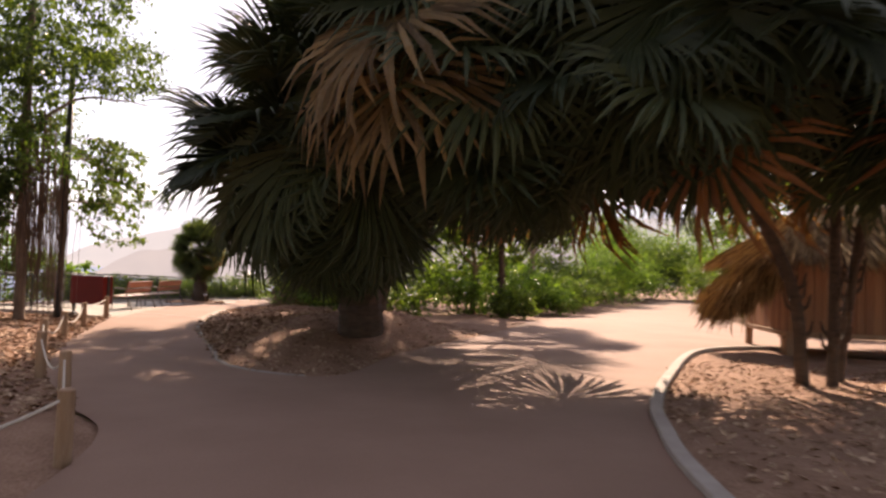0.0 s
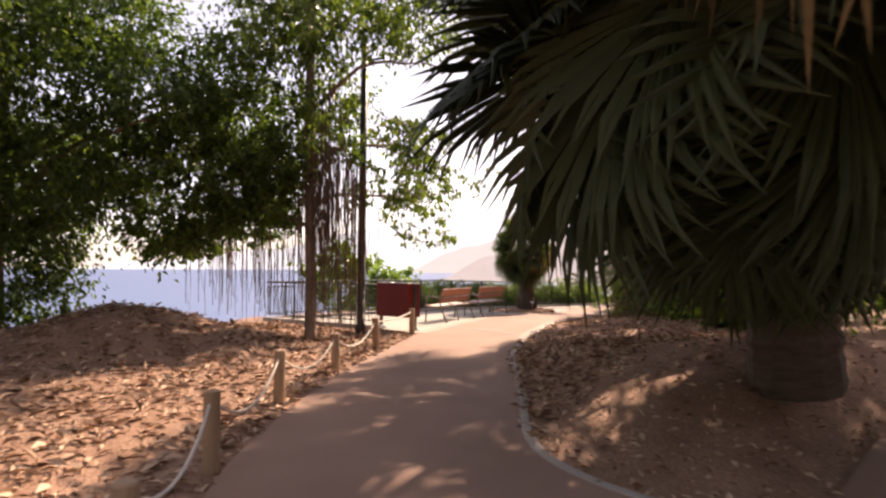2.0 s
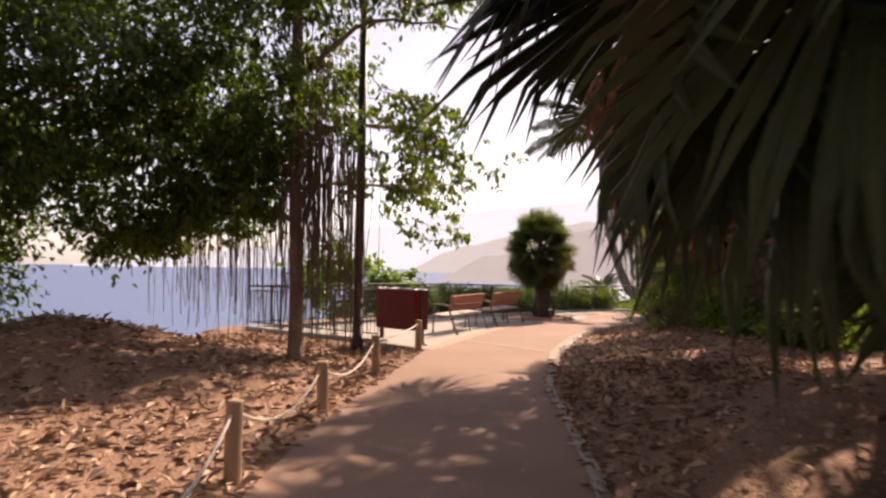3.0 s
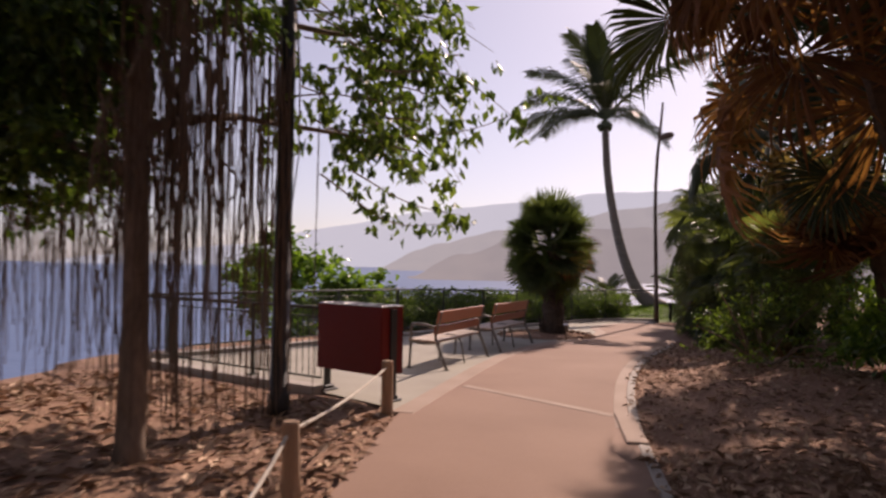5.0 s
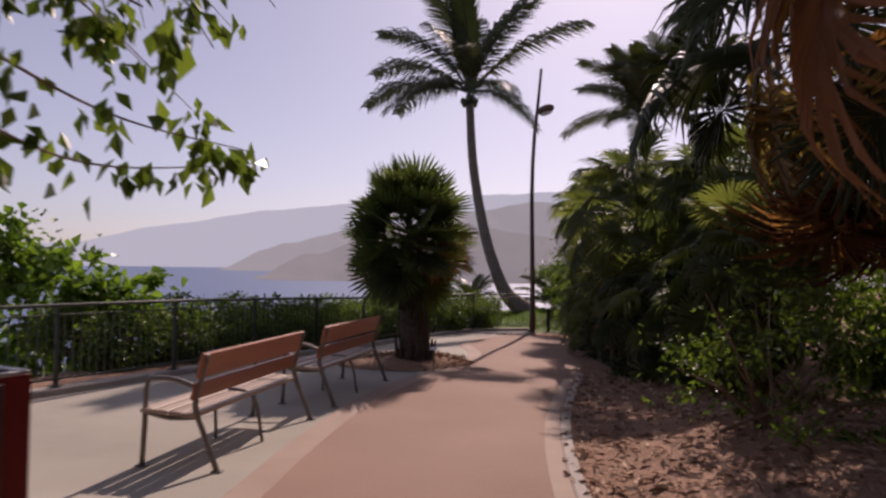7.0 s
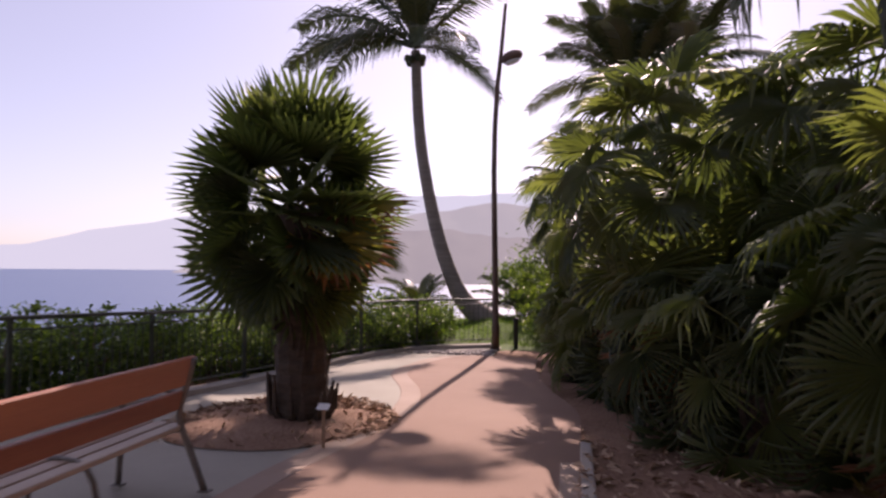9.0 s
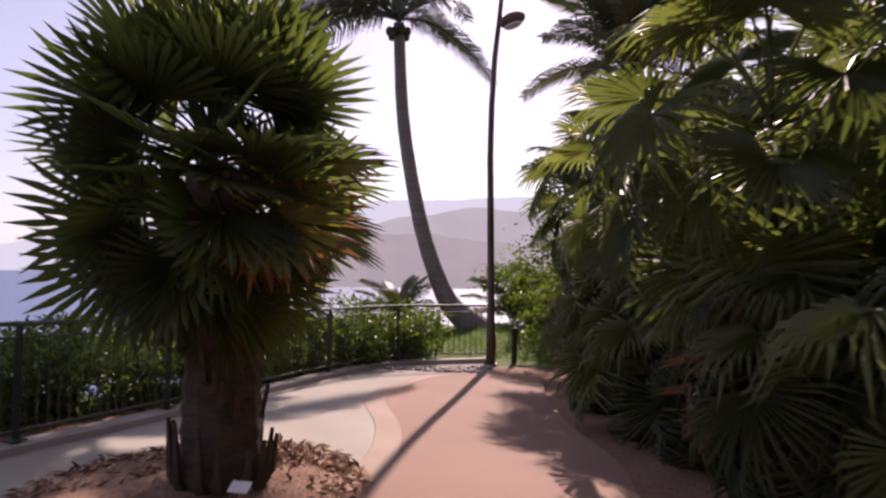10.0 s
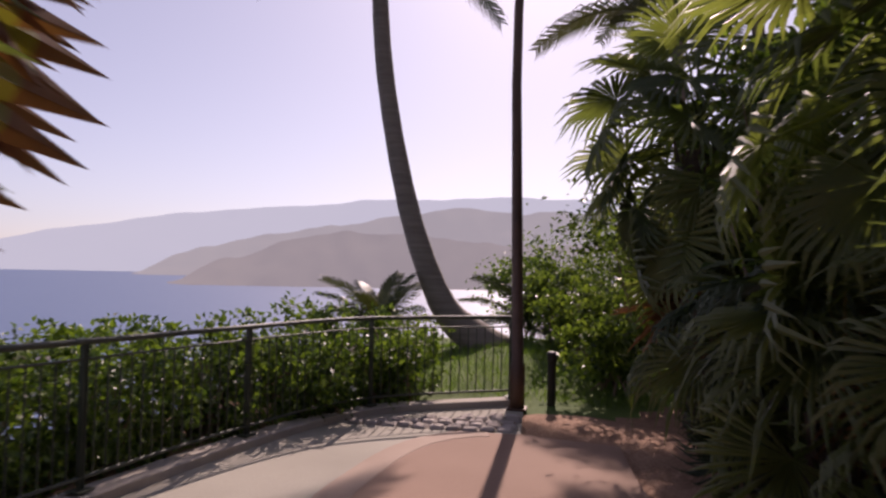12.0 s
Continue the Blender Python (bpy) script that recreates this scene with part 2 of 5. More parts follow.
def xy(pts, n):
    return [(p.x, p.y) for p in curve_pts([(a, b, 0) for a, b in pts], n)]

WEST_EDGE = xy([(1.4, -14), (0.5, -2), (-0.68, 5.1), (-2.1, 7.1), (-3.5, 8.7), (-4.72, 10.6), (-5.85, 12.65), (-6.95, 15.0), (-8.1, 17.55)], 60)
TERRACE_LINE = xy([(-8.1, 17.55), (-8.68, 19.9), (-9.0, 21.3), (-9.32, 23.2), (-9.42, 25.0), (-9.35, 26.6), (-9.4, 28.0), (-9.75, 29.3), (-10.4, 30.8), (-10.45, 32.0), (-10.3, 32.9), (-9.9, 33.4), (-9.4, 33.5)], 60)
EAST_EDGE = xy([(-8.5, 33.3), (-8.35, 31.8), (-7.95, 30.0), (-7.45, 28.3), (-7.3, 26.2), (-7.08, 23.4), (-6.72, 21.3), (-6.15, 19.2), (-5.6, 17.6), (-4.75, 15.5), (-3.9, 14.0), (-3.0, 12.4), (-2.2, 10.9), (-1.6, 10.15), (-0.85, 9.72), (-0.15, 9.68), (0.25, 10.3), (0.6, 13.0), (1.8, 16.9), (2.8, 21.0), (3.4, 24.0), (7.0, 34.6), (15, 58)], 130)
FAR_EAST = xy([(18.5, 57), (13.2, 35), (10.8, 25), (11.8, 20.8), (15, 19.6), (24, 19)], 40)
BED_EDGE = xy([(24, 13.0), (11.5, 15.6), (9.4, 16.75), (7.8, 16.65), (6.3, 15.1), (4.95, 11.3), (4.28, 8.9), (4.06, 7.4), (3.97, 5.4), (4.3, 0), (6.0, -14)], 70)
MAIN_PAVING = WEST_EDGE + TERRACE_LINE[1:] + EAST_EDGE + FAR_EAST + BED_EDGE
FENCE_LINE = xy([(-9.55, 17.98), (-11.2, 18.05), (-13.6, 18.2)], 6) + xy([(-13.62, 18.25), (-12.95, 21.0), (-12.55, 23.2), (-12.3, 26.0), (-12.05, 28.4), (-11.85, 31.0), (-11.65, 32.4), (-11.3, 33.6), (-10.8, 34.25), (-9.65, 35.0)], 60)
TERRACE = TERRACE_LINE + [(-9.4, 33.5), (-9.5, 34.9)] + FENCE_LINE[::-1] + [(-8.35, 17.72)]

def inside(px, py, poly):
    r = np.zeros(px.shape, bool)
    n = len(poly)
    for i in range(n):
        x0, y0 = poly[i]
        x1, y1 = poly[(i + 1) % n]
        if y0 == y1:
            continue
        c = ((y0 > py) != (y1 > py)) & (px < (x1 - x0) * (py - y0) / (y1 - y0) + x0)
        r ^= c
    return r

def gap_to(px, py, poly, closed=True):
    d = np.full(px.shape, 1e9)
    n = len(poly)
    for i in range(n if closed else n - 1):
        x0, y0 = poly[i]
        x1, y1 = poly[(i + 1) % n]
        ll = (x1 - x0) ** 2 + (y1 - y0) ** 2 + 1e-9
        t = np.clip(((px - x0) * (x1 - x0) + (py - y0) * (y1 - y0)) / ll, 0, 1)
        d = np.minimum(d, np.hypot(px - x0 - t * (x1 - x0), py - y0 - t * (y1 - y0)))
    return d

def smooth01(t):
    t = np.clip(t, 0, 1)
    return t * t * (3 - 2 * t)

SEA = -22.0

def land_height(px, py):
    """Height of the natural ground: mulch beds, mounds, the lawn, and the slope down to the sea."""
    k = np.clip((py - 22.0) / 11.0, 0, 1)
    base = -0.22 * k * k * (3 - 2 * k)
    bump = 0.62 * np.exp(-(((px + 0.6) / 2.4) ** 2 + ((py - 14.4) / 3.8) ** 2))
    bump += 0.75 * np.exp(-(((px + 10.6) / 2.0) ** 2 + ((py - 12.2) / 2.2) ** 2))
    bump += 0.30 * np.exp(-(((px + 3.5) / 2.2) ** 2 + ((py - 21.0) / 4.0) ** 2))
    bump += 0.35 * np.exp(-(((px + 10.2) / 1.6) ** 2 + ((py - 38.4) / 2.2) ** 2))
    bump += 0.10 * np.exp(-(((px + 10.2) / 0.8) ** 2 + ((py - 26.8) / 0.9) ** 2))
    rip = 0.05 * np.sin(px * 1.7 + 1.3 * np.sin(py * 0.9)) * np.sin(py * 1.3 + 0.7 * np.sin(px * 1.1)) + 0.02 * np.sin(px * 4.1 + py * 3.3)
    edge_x = np.where(py < 17.5, -13.6, -13.0 + np.clip((py - 20) * 0.09, 0, 1.2) - 1.4)
    d = np.minimum(px - edge_x, (42.5 - py) + np.maximum(0, px + 7.0) * 3.0)
    drop = np.where(d < 0, 0.75 * -d + 0.4 * smooth01(-d / 3), 0)
    inland = np.where(px > 40, (px - 40) * 0.02, 0)
    return base, bump + rip, drop, inland

def ground_at(x, y):
    a, b, c, d = land_height(np.array([float(x)]), np.array([float(y)]))
    return float(a[0] + b[0] - c[0])

# ---- ground ----
def axis(lo, hi, step, far):
    mid = list(np.arange(lo, hi + 1e-6, step))
    out = [step]
    while out[-1] < far:
        out.append(out[-1] * 1.45)
    up = [hi + v for v in out]
    down = [lo - v for v in out][::-1]
    return np.array(down + mid + up)

gx, gy = axis(-18, 14, 0.28, 4600), axis(-6, 44, 0.28, 4600)
GX, GY = np.meshgrid(gx, gy)
base, bump, drop, inland = land_height(GX, GY)
paved = inside(GX, GY, MAIN_PAVING) | inside(GX, GY, TERRACE)
away = np.minimum(gap_to(GX, GY, MAIN_PAVING), gap_to(GX, GY, TERRACE))
soft = smooth01(np.where(paved, 0, away) / 1.3)
GZ = base + bump * soft - drop + inland - np.where(paved, 0.05, 0.0) + np.where(paved | (away > 0.6), 0, -0.012)
GZ = np.maximum(GZ, SEA - 6)
nx, ny = len(gx), len(gy)
faces = [(j * nx + i, j * nx + i + 1, (j + 1) * nx + i + 1, (j + 1) * nx + i) for j in range(ny - 1) for i in range(nx - 1)]
ground = np_mesh("ground", np.stack([GX, GY, GZ], -1).reshape(-1, 3), faces, M_MULCH, smooth=True)
ground.data.materials.append(M_GRASS)
ground.data.materials.append(M_CLIFF)
for p in ground.data.polygons:
    c = p.center
    if c.z < -1.5:
        p.material_index = 2
    elif c.y > 34.6 + 0.9 * max(0.0, c.x + 8.6) and c.x < -6.8:
        p.material_index = 1
tagged(ground, "reddish brown bark mulch ground sloping to the sea", "ground", kind="structure")

bm = bmesh.new()
vs = [bm.verts.new(v) for v in ((-4700, -4700, SEA), (4700, -4700, SEA), (4700, 4700, SEA), (-4700, 4700, SEA))]
bm.faces.new(vs)
tagged(mesh_ob("water", bm, M_WATER), "hazy blue-grey sea reflecting a bright sky", "sea", kind="structure")

def paving(name, poly, lift, material, label, category):
    from mathutils.geometry import tessellate_polygon
    v = [Vector((x, y, 0)) for x, y in poly]
    bm = bmesh.new()
    bv = [bm.verts.new(p) for p in v]
    for t in tessellate_polygon([v]):
        try:
            bm.faces.new([bv[k] for k in t])
        except ValueError:
            pass
    for k in range(26):
        bmesh.ops.bisect_plane(bm, geom=bm.verts[:] + bm.edges[:] + bm.faces[:], plane_co=(0, 21.5 + 0.5 * k, 0), plane_no=(0, 1, 0))
    for w in bm.verts:
        w.co.z = level(w.co.y) + lift
    for f in bm.faces:
        f.normal_update()
        if f.normal.z < 0:
            f.normal_flip()
    return tagged(mesh_ob(name, bm, material), label, category, kind="structure")

paving("path", MAIN_PAVING, 0.006, M_PATH, "smooth brown resin footpath with pale edges", "path")
paving("terrace", TERRACE, 0.002, M_CONC, "pale grey concrete terrace beside the path", "terrace")

def strip(name, line, w0, w1, z0, z1, material, label, category, closed=False):
    """A solid strip along a line, from w0 to w1 to its left, from height z0 to z1 above the paving."""
    verts, faces = [], []
    n = len(line)
    for i, (x, y) in enumerate(line):
        a, b = line[max(i - 1, 0)], line[min(i + 1, n - 1)]
        dx, dy = b[0] - a[0], b[1] - a[1]
        ll = math.hypot(dx, dy) + 1e-9
        nxx, nyy = -dy / ll, dx / ll
        for w, z in ((w0, z0), (w0, z1 - 0.008), (w0 + 0.012 * (1 if w1 > w0 else -1), z1), (w1 - 0.012 * (1 if w1 > w0 else -1), z1), (w1, z1 - 0.008), (w1, z0)):
            X, Y = x + nxx * w, y + nyy * w
            verts.append((X, Y, level(Y) + z))
    for i in range(n - 1):
        for k in range(5):
            a = i * 6 + k
            faces.append((a, a + 1, a + 7, a + 6) if w1 > w0 else (a, a + 6, a + 7, a + 1))
    faces += [tuple(range(6)), tuple(range((n - 1) * 6, n * 6))[::-1]]
    ob = np_mesh(name, verts, faces, material)
    return tagged(ob, label, category, kind="structure")

strip("kerb_east", EAST_EDGE[22:88], 0.0, 0.10, -0.08, 0.014, M_KERB, "low concrete edging strip along the footpath", "kerb")
strip("kerb_bed", BED_EDGE[18:], 0.0, 0.15, -0.08, 0.07, M_KERB, "rounded concrete kerb round a planting bed", "kerb")
strip("pale_margin", TERRACE_LINE[:58], -0.16, 0.10, -0.01, 0.011, M_EDGE, "pale tan margin between path and terrace", "trim")
strip("pale_margin_east", EAST_EDGE[24:46], -0.16, -0.004, -0.01, 0.0095, M_EDGE, "pale tan margin along the footpath", "trim")
strip("pale_strip", [(-8.3, 19.33), (-7.2, 19.02), (-6.15, 18.70)], -0.07, 0.08, -0.01, 0.011, M_EDGE, "pale strip crossing the brown footpath", "trim")
strip("fence_kerb", FENCE_LINE, -0.10, 0.12, -0.1, 0.075, M_KERB, "concrete kerb under the railing", "kerb")
bm = bmesh.new()
box(bm, (-5.86, 18.25, -0.012), (0.2, 1.25, 0.08), 22, 0.012)
tagged(mesh_ob("kerb_block", bm, M_EDGE), "loose concrete kerb block at the path edge", "kerb", kind="structure")

# ---- distance ----
def hills(name, az0, az1, dist, tops, rough, material, label):
    """A range of hills round the eye from azimuth az0 to az1 (degrees left of +y), its tops in degrees above the horizon."""
    n, rows = 150, 7
    verts, faces = [], []
    for i in range(n + 1):
        u = i / n
        az = radians(az0 + (az1 - az0) * u)
        k = u * (len(tops) - 1)
        j = min(int(k), len(tops) - 2)
        f = k - j
        f = f * f * (3 - 2 * f)
        e = tops[j] * (1 - f) + tops[j + 1] * f
        e += rough * (noise.noise((u * 14, dist * 0.01, 0)) + 0.5 * noise.noise((u * 37, dist * 0.02, 3)))
        H = max(dist * math.tan(radians(max(e, -1.3))) + 1.3, SEA - 1)
        for r in range(rows + 1):
            t = r / rows
            d = dist * (0.86 + 0.14 * t) * (1 + 0.012 * noise.noise((u * 30, t * 3, dist)))
            z = SEA - 2 + (H - SEA + 2) * (t ** 0.85) + (0.05 * (H - SEA) * noise.noise((u * 40, t * 5, 9)) if 0 < r < rows else 0)
            verts.append((-7 - d * math.sin(az), 24 + d * math.cos(az), z))
    for i in range(n):
        for r in range(rows):
            a = i * (rows + 1) + r
            faces.append((a, a + 1, a + rows + 2, a + rows + 1))
    return tagged(np_mesh(name, verts, faces, material, smooth=True), label, "hills", kind="structure")

hills("backdrop_far", 62, -20, 4300, (-0.2, 0.5, 1.5, 3.1, 4.4, 5.2, 6.0, 6.3, 6.3, 6.1, 5.7, 5.2), 0.35, M_HILL_FAR, "far mountains with blue sea haze painted in")
hills("backdrop_mid", 36.5, -20, 2600, (-0.45, 1.7, 2.9, 3.8, 4.7, 5.4, 5.2, 5.2, 5.0, 4.9, 4.8, 4.6), 0.4, M_HILL_MID, "hills behind the bay with grey-mauve haze painted in")
hills("backdrop_near", 34.0, -20, 1150, (-1.1, 0.9, 2.6, 3.3, 3.1, 2.7, 2.5, 2.6, 2.6, 2.4, 2.2, 2.0), 0.3, M_HILL_NEAR, "headland reaching into the sea with mauve haze painted in")

# ---- leaves ----
def leaf_verts(pos, along, face, length, width, fold=0.25):
    """Verts and faces for many folded, pointed leaves."""
    along = along / np.linalg.norm(along, axis=1, keepdims=True)
    side = np.cross(along, face)
    side /= np.linalg.norm(side, axis=1, keepdims=True) + 1e-9
    nrm = np.cross(side, along)
    L, W = length[:, None], width[:, None]
    mid = pos + along * L * 0.45
    v = np.stack([pos, mid + side * W * 0.5 + nrm * W * fold, pos + along * L - nrm * L * 0.06, mid - side * W * 0.5 + nrm * W * fold], 1).reshape(-1, 3)
    k = np.arange(len(pos)) * 4
    f = np.concatenate([np.stack([k, k + 1, k + 2], 1), np.stack([k, k + 2, k + 3], 1)]).tolist()
    return v, f

def leaf_cloud(rng, centres, radii, count, size, droop=0.5, shell=0.5, flat=1.0, clumps=None, spread=0.35, tight=1.0):
    """Leaf places and directions in clumps within ellipsoids."""
    P, A, F, S = [], [], [], []
    for (c, r) in zip(centres, radii):
        r = np.array(r if hasattr(r, "__len__") else (r, r, r), float)
        vol = count * (r.prod() ** 0.67) / sum((np.array(q if hasattr(q, "__len__") else (q, q, q), float).prod()) ** 0.67 for q in radii)
        m = max(int(vol), 8)
        nc = clumps or max(4, m // 40)
        d = rng.normal(size=(nc, 3))
        d /= np.linalg.norm(d, axis=1, keepdims=True)
        cc = d * (shell + (1 - shell) * rng.random((nc, 1))) * r
        w = rng.integers(0, nc, m)
        p = cc[w] + rng.normal(size=(m, 3)) * r * spread * 0.5 * rng.random((m, 1))
        q = np.linalg.norm(p / r, axis=1, keepdims=True)
        p = np.where(q > 1, p * (1 + (q - 1) * tight) / q, p)
        out = p / (np.linalg.norm(p, axis=1, keepdims=True) + 1e-6)
        a = out * 0.6 + rng.normal(size=(m, 3)) * 0.7 + np.array([0, 0, -droop])
        P.append(p + np.array(c))
        A.append(a)
        F.append(rng.normal(size=(m, 3)) * 0.6 + np.array([0, 0, 1.0]))
        S.append(size * (0.6 + 0.7 * rng.random(m)))
    return np.concatenate(P), np.concatenate(A), np.concatenate(F), np.concatenate(S)

def crown(name, parent, rng, centres, radii, count, size, material, wide=0.5, droop=0.5, shell=0.5, spread=0.5, label="", tight=1.0):
    o = parent.matrix_world.translation
    P, A, F, S = leaf_cloud(rng, [np.array(c) - np.array(o) for c in centres], radii, count, size, droop, shell, spread=spread, tight=tight)
    v, f = leaf_verts(P, A, F, S, S * wide)
    ob = np_mesh(name, v, f, material, parent)
    return tagged(ob, label) if label else ob

# ---- fan palms ----
def fan_mesh(name, rng, petiole, R, n, spread, tilt, sag, material, ragged=0.1, split=0.5, tip_material=None):
    """One fan leaf: a stalk along +y, then a pleated blade of pointed segments."""
    bm = bmesh.new()
    hub = Vector((0, petiole, -0.05 * petiole))
    tube(bm, [(0, 0, 0), (0, petiole * 0.5, 0.03 * petiole), hub], [0.022, 0.016, 0.011], 5)
    ct, st = math.cos(radians(-tilt)), math.sin(radians(-tilt))
    def put(x, y, z):
        return bm.verts.new(hub + Vector((x, y * ct - z * st, y * st + z * ct)))
    for i in range(n):
        th = radians(-spread / 2 + spread * (i + 0.5) / n) + rng.normal() * ragged * 0.12
        half = radians(spread / n) / 2
        r = R * (1 - 0.30 * (abs(th) / math.pi) ** 2) * (1 - ragged * rng.random())
        sg = sag * (0.7 + 0.6 * rng.random())
        def pt(rad, off, lift):
            a = th + off
            f = rad / R
            return put(rad * math.sin(a), rad * math.cos(a), lift - sg * R * max(0, f - 0.35) ** 2 + 0.10 * R * abs(math.sin(th)) * f)
        h = put(0, 0, 0)
        ms = r * split
        w2 = half * 0.62
        a, b, c = pt(ms, -half, -0.012), pt(ms, 0, 0.022), pt(ms, half, -0.012)
        d, e, g = pt(r * 0.76, -w2, -0.006), pt(r * 0.76, 0, 0.012), pt(r * 0.76, w2, -0.006)
        tip = pt(r, rng.normal() * 0.02, -0.02 - (0.10 * R * rng.random() if ragged > 0.15 else 0))
        for f in ((h, a, b), (h, b, c), (a, d, e, b), (b, e, g, c), (d, tip, e), (e, tip, g)):
            face = bm.faces.new(f)
            if tip_material and tip in f:
                face.material_index = 1
    me = bpy.data.meshes.new(name)
    bm.to_mesh(me)
    bm.free()
    me.materials.append(material)
    if tip_material:
        me.materials.append(tip_material)
    return me

RNG = np.random.default_rng(5)
FAN_BIG = [fan_mesh("fan_leaf", RNG, 1.7, 1.25, 54, 310, t, s, M_FAN_DARK, 0.28, 0.55) for t, s in ((25, 0.35), (45, 0.55), (10, 0.25))]
FAN_DRY = [fan_mesh("dry_fan_leaf", RNG, 1.3, 1.2, 36, 250, t, s, M_FAN_DRY, 0.35, 0.35) for t, s in ((20, 0.9), (50, 1.2))]
FAN_MED = [fan_mesh("fan_leaf", RNG, 0.95, 0.8, 34, 280, t, s, M_CLUMP, 0.2, 0.42) for t, s in ((25, 0.45), (45, 0.75), (60, 1.0))]
FAN_STIFF = [fan_mesh("fan_leaf", RNG, 0.75, 0.85, 25, 215, t, s, M_FAN, 0.12, 0.36) for t, s in ((0, 0.02), (8, 0.06))]
FAN_YEL = [fan_mesh("yellowing_fan_leaf", RNG, 0.75, 0.85, 23, 215, 4, 0.05, M_FAN_Y, 0.16, 0.36, M_FAN_DRY)]
FAN_HANG = [fan_mesh("hanging_fan_leaf", RNG, 0.8, 0.8, 34, 200, 60, 1.3, M_HANG, 0.4, 0.16)]
FAN_DRYM = [fan_mesh("dry_fan_leaf", RNG, 0.7, 0.85, 24, g, 8, 0.25, M_FAN_DRY, 0.35, 0.3) for g in (90, 150)]

def frond(palm, me, at, az, elev, roll, s, name="frond", label=""):
    """Hangs a leaf mesh on a palm. az: degrees, anticlockwise from +y; elev: above the level."""
    ob = new(name, me)
    ob.parent = palm
    o = palm.matrix_world.translation
    ob.matrix_basis = Matrix.Translation(Vector(at) - o) @ Euler((radians(elev), radians(roll), radians(az)), "YXZ").to_matrix().to_4x4() @ Matrix.Scale(s, 4)
    if label:
        tagged(ob, label)
    return ob

def palm_trunk(palm, pts, radii, material, scars=True, sides=12, seed=1):
    o = palm.matrix_world.translation
    c = curve_pts(pts, 26)
    rr = []
    rng = np.random.default_rng(seed)
    for i in range(27):
        u = i / 26 * (len(radii) - 1)
        k = min(int(u), len(radii) - 2)
        rr.append((radii[k] * (1 - u + k) + radii[k + 1] * (u - k)) * (1 + (0.05 * (i % 2) + 0.04 * rng.random() if scars else 0.03 * (i % 2))))
    bm = bmesh.new()
    tube(bm, [p - o for p in c], rr, sides)
    part("trunk", bm, material, palm, smooth=not scars)
    return c

def leaf_bases(palm, pts, r, n, rng, material):
    """Old split leaf bases that stick out of a trunk."""
    o = palm.matrix_world.translation
    bm = bmesh.new()
    for i in range(n):
        p = Vector(pts[int(rng.integers(1, len(pts) - 1))]) - o
        a = rng.random() * 2 * math.pi
        d = Vector((math.cos(a), math.sin(a), 0))
        tube(bm, [p + d * r * 0.8, p + d * (r + 0.06) + Vector((0, 0, 0.06)), p + d * (r + 0.10) + Vector((0, 0, 0.2 + 0.1 * rng.random()))], [0.04, 0.03, 0.012], 4)
    tagged(part("boot_fringe", bm, material, palm, "split dry leaf bases"), kind="stuff")

def fan_palm(name, pts, radii, crown_at, n_live, n_dry, live, dry, s, label, group, seed, lo=-55, hi=80, skip=None, yellow=None, dry_elev=(-85, -45), roll=14):
    rng = np.random.default_rng(seed)
    palm = thing(name, *pts[0], label, "palm", group)
    c = palm_trunk(palm, pts, radii, M_PALMBARK, seed=seed)
    leaf_bases(palm, c[4:], radii[-1], 30, rng, M_PALMBARK)
    top = Vector(crown_at)
    for i in range(n_live):
        az = i * 137.5 + rng.normal() * 12
        f = (i + 0.5) / n_live
        el = hi + (lo - hi) * f ** 0.8 + rng.normal() * 7
        if skip and skip(az % 360, el):
            continue
        at = top + Vector((0, 0, 0.25 - 0.7 * f * s))
        me = live[int(rng.integers(len(live)))]
        if yellow and rng.random() < yellow:
            me = FAN_YEL[0]
        frond(palm, me, at, az, el, rng.normal() * roll, s * (0.82 + 0.3 * rng.random()))
    for i in range(n_dry):
        at = top + Vector((0, 0, -0.5 - 0.6 * rng.random()))
        frond(palm, dry[int(rng.integers(len(dry)))], at, i * 137.5 + 40 + rng.normal() * 20, dry_elev[0] + (dry_elev[1] - dry_elev[0]) * rng.random(), rng.normal() * 25, s * (0.75 + 0.35 * rng.random()), "dry_frond", "brown hanging dead leaf")
    return palm

BIG_LABEL = "large fan palm with drooping green leaves on the mulch mound"
FAN_DROOP = [fan_mesh("fan_leaf", RNG, 1.35, 1.3, 58, 300, t, g, M_FAN_DARK, 0.22, 0.64) for t, g in ((68, 0.08), (42, 0.12))]
FAN_DEAD = [fan_mesh("dry_fan_leaf", RNG, 1.35, 1.3, 44, 280, t, g, m, 0.35, 0.42) for t, g, m in ((45, 0.7, M_FAN_TAN), (60, 0.9, M_FAN_DRY))]
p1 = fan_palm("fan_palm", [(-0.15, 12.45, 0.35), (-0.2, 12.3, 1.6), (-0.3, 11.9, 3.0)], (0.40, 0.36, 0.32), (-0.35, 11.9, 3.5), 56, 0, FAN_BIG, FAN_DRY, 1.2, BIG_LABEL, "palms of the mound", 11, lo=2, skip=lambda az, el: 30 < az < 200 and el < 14)
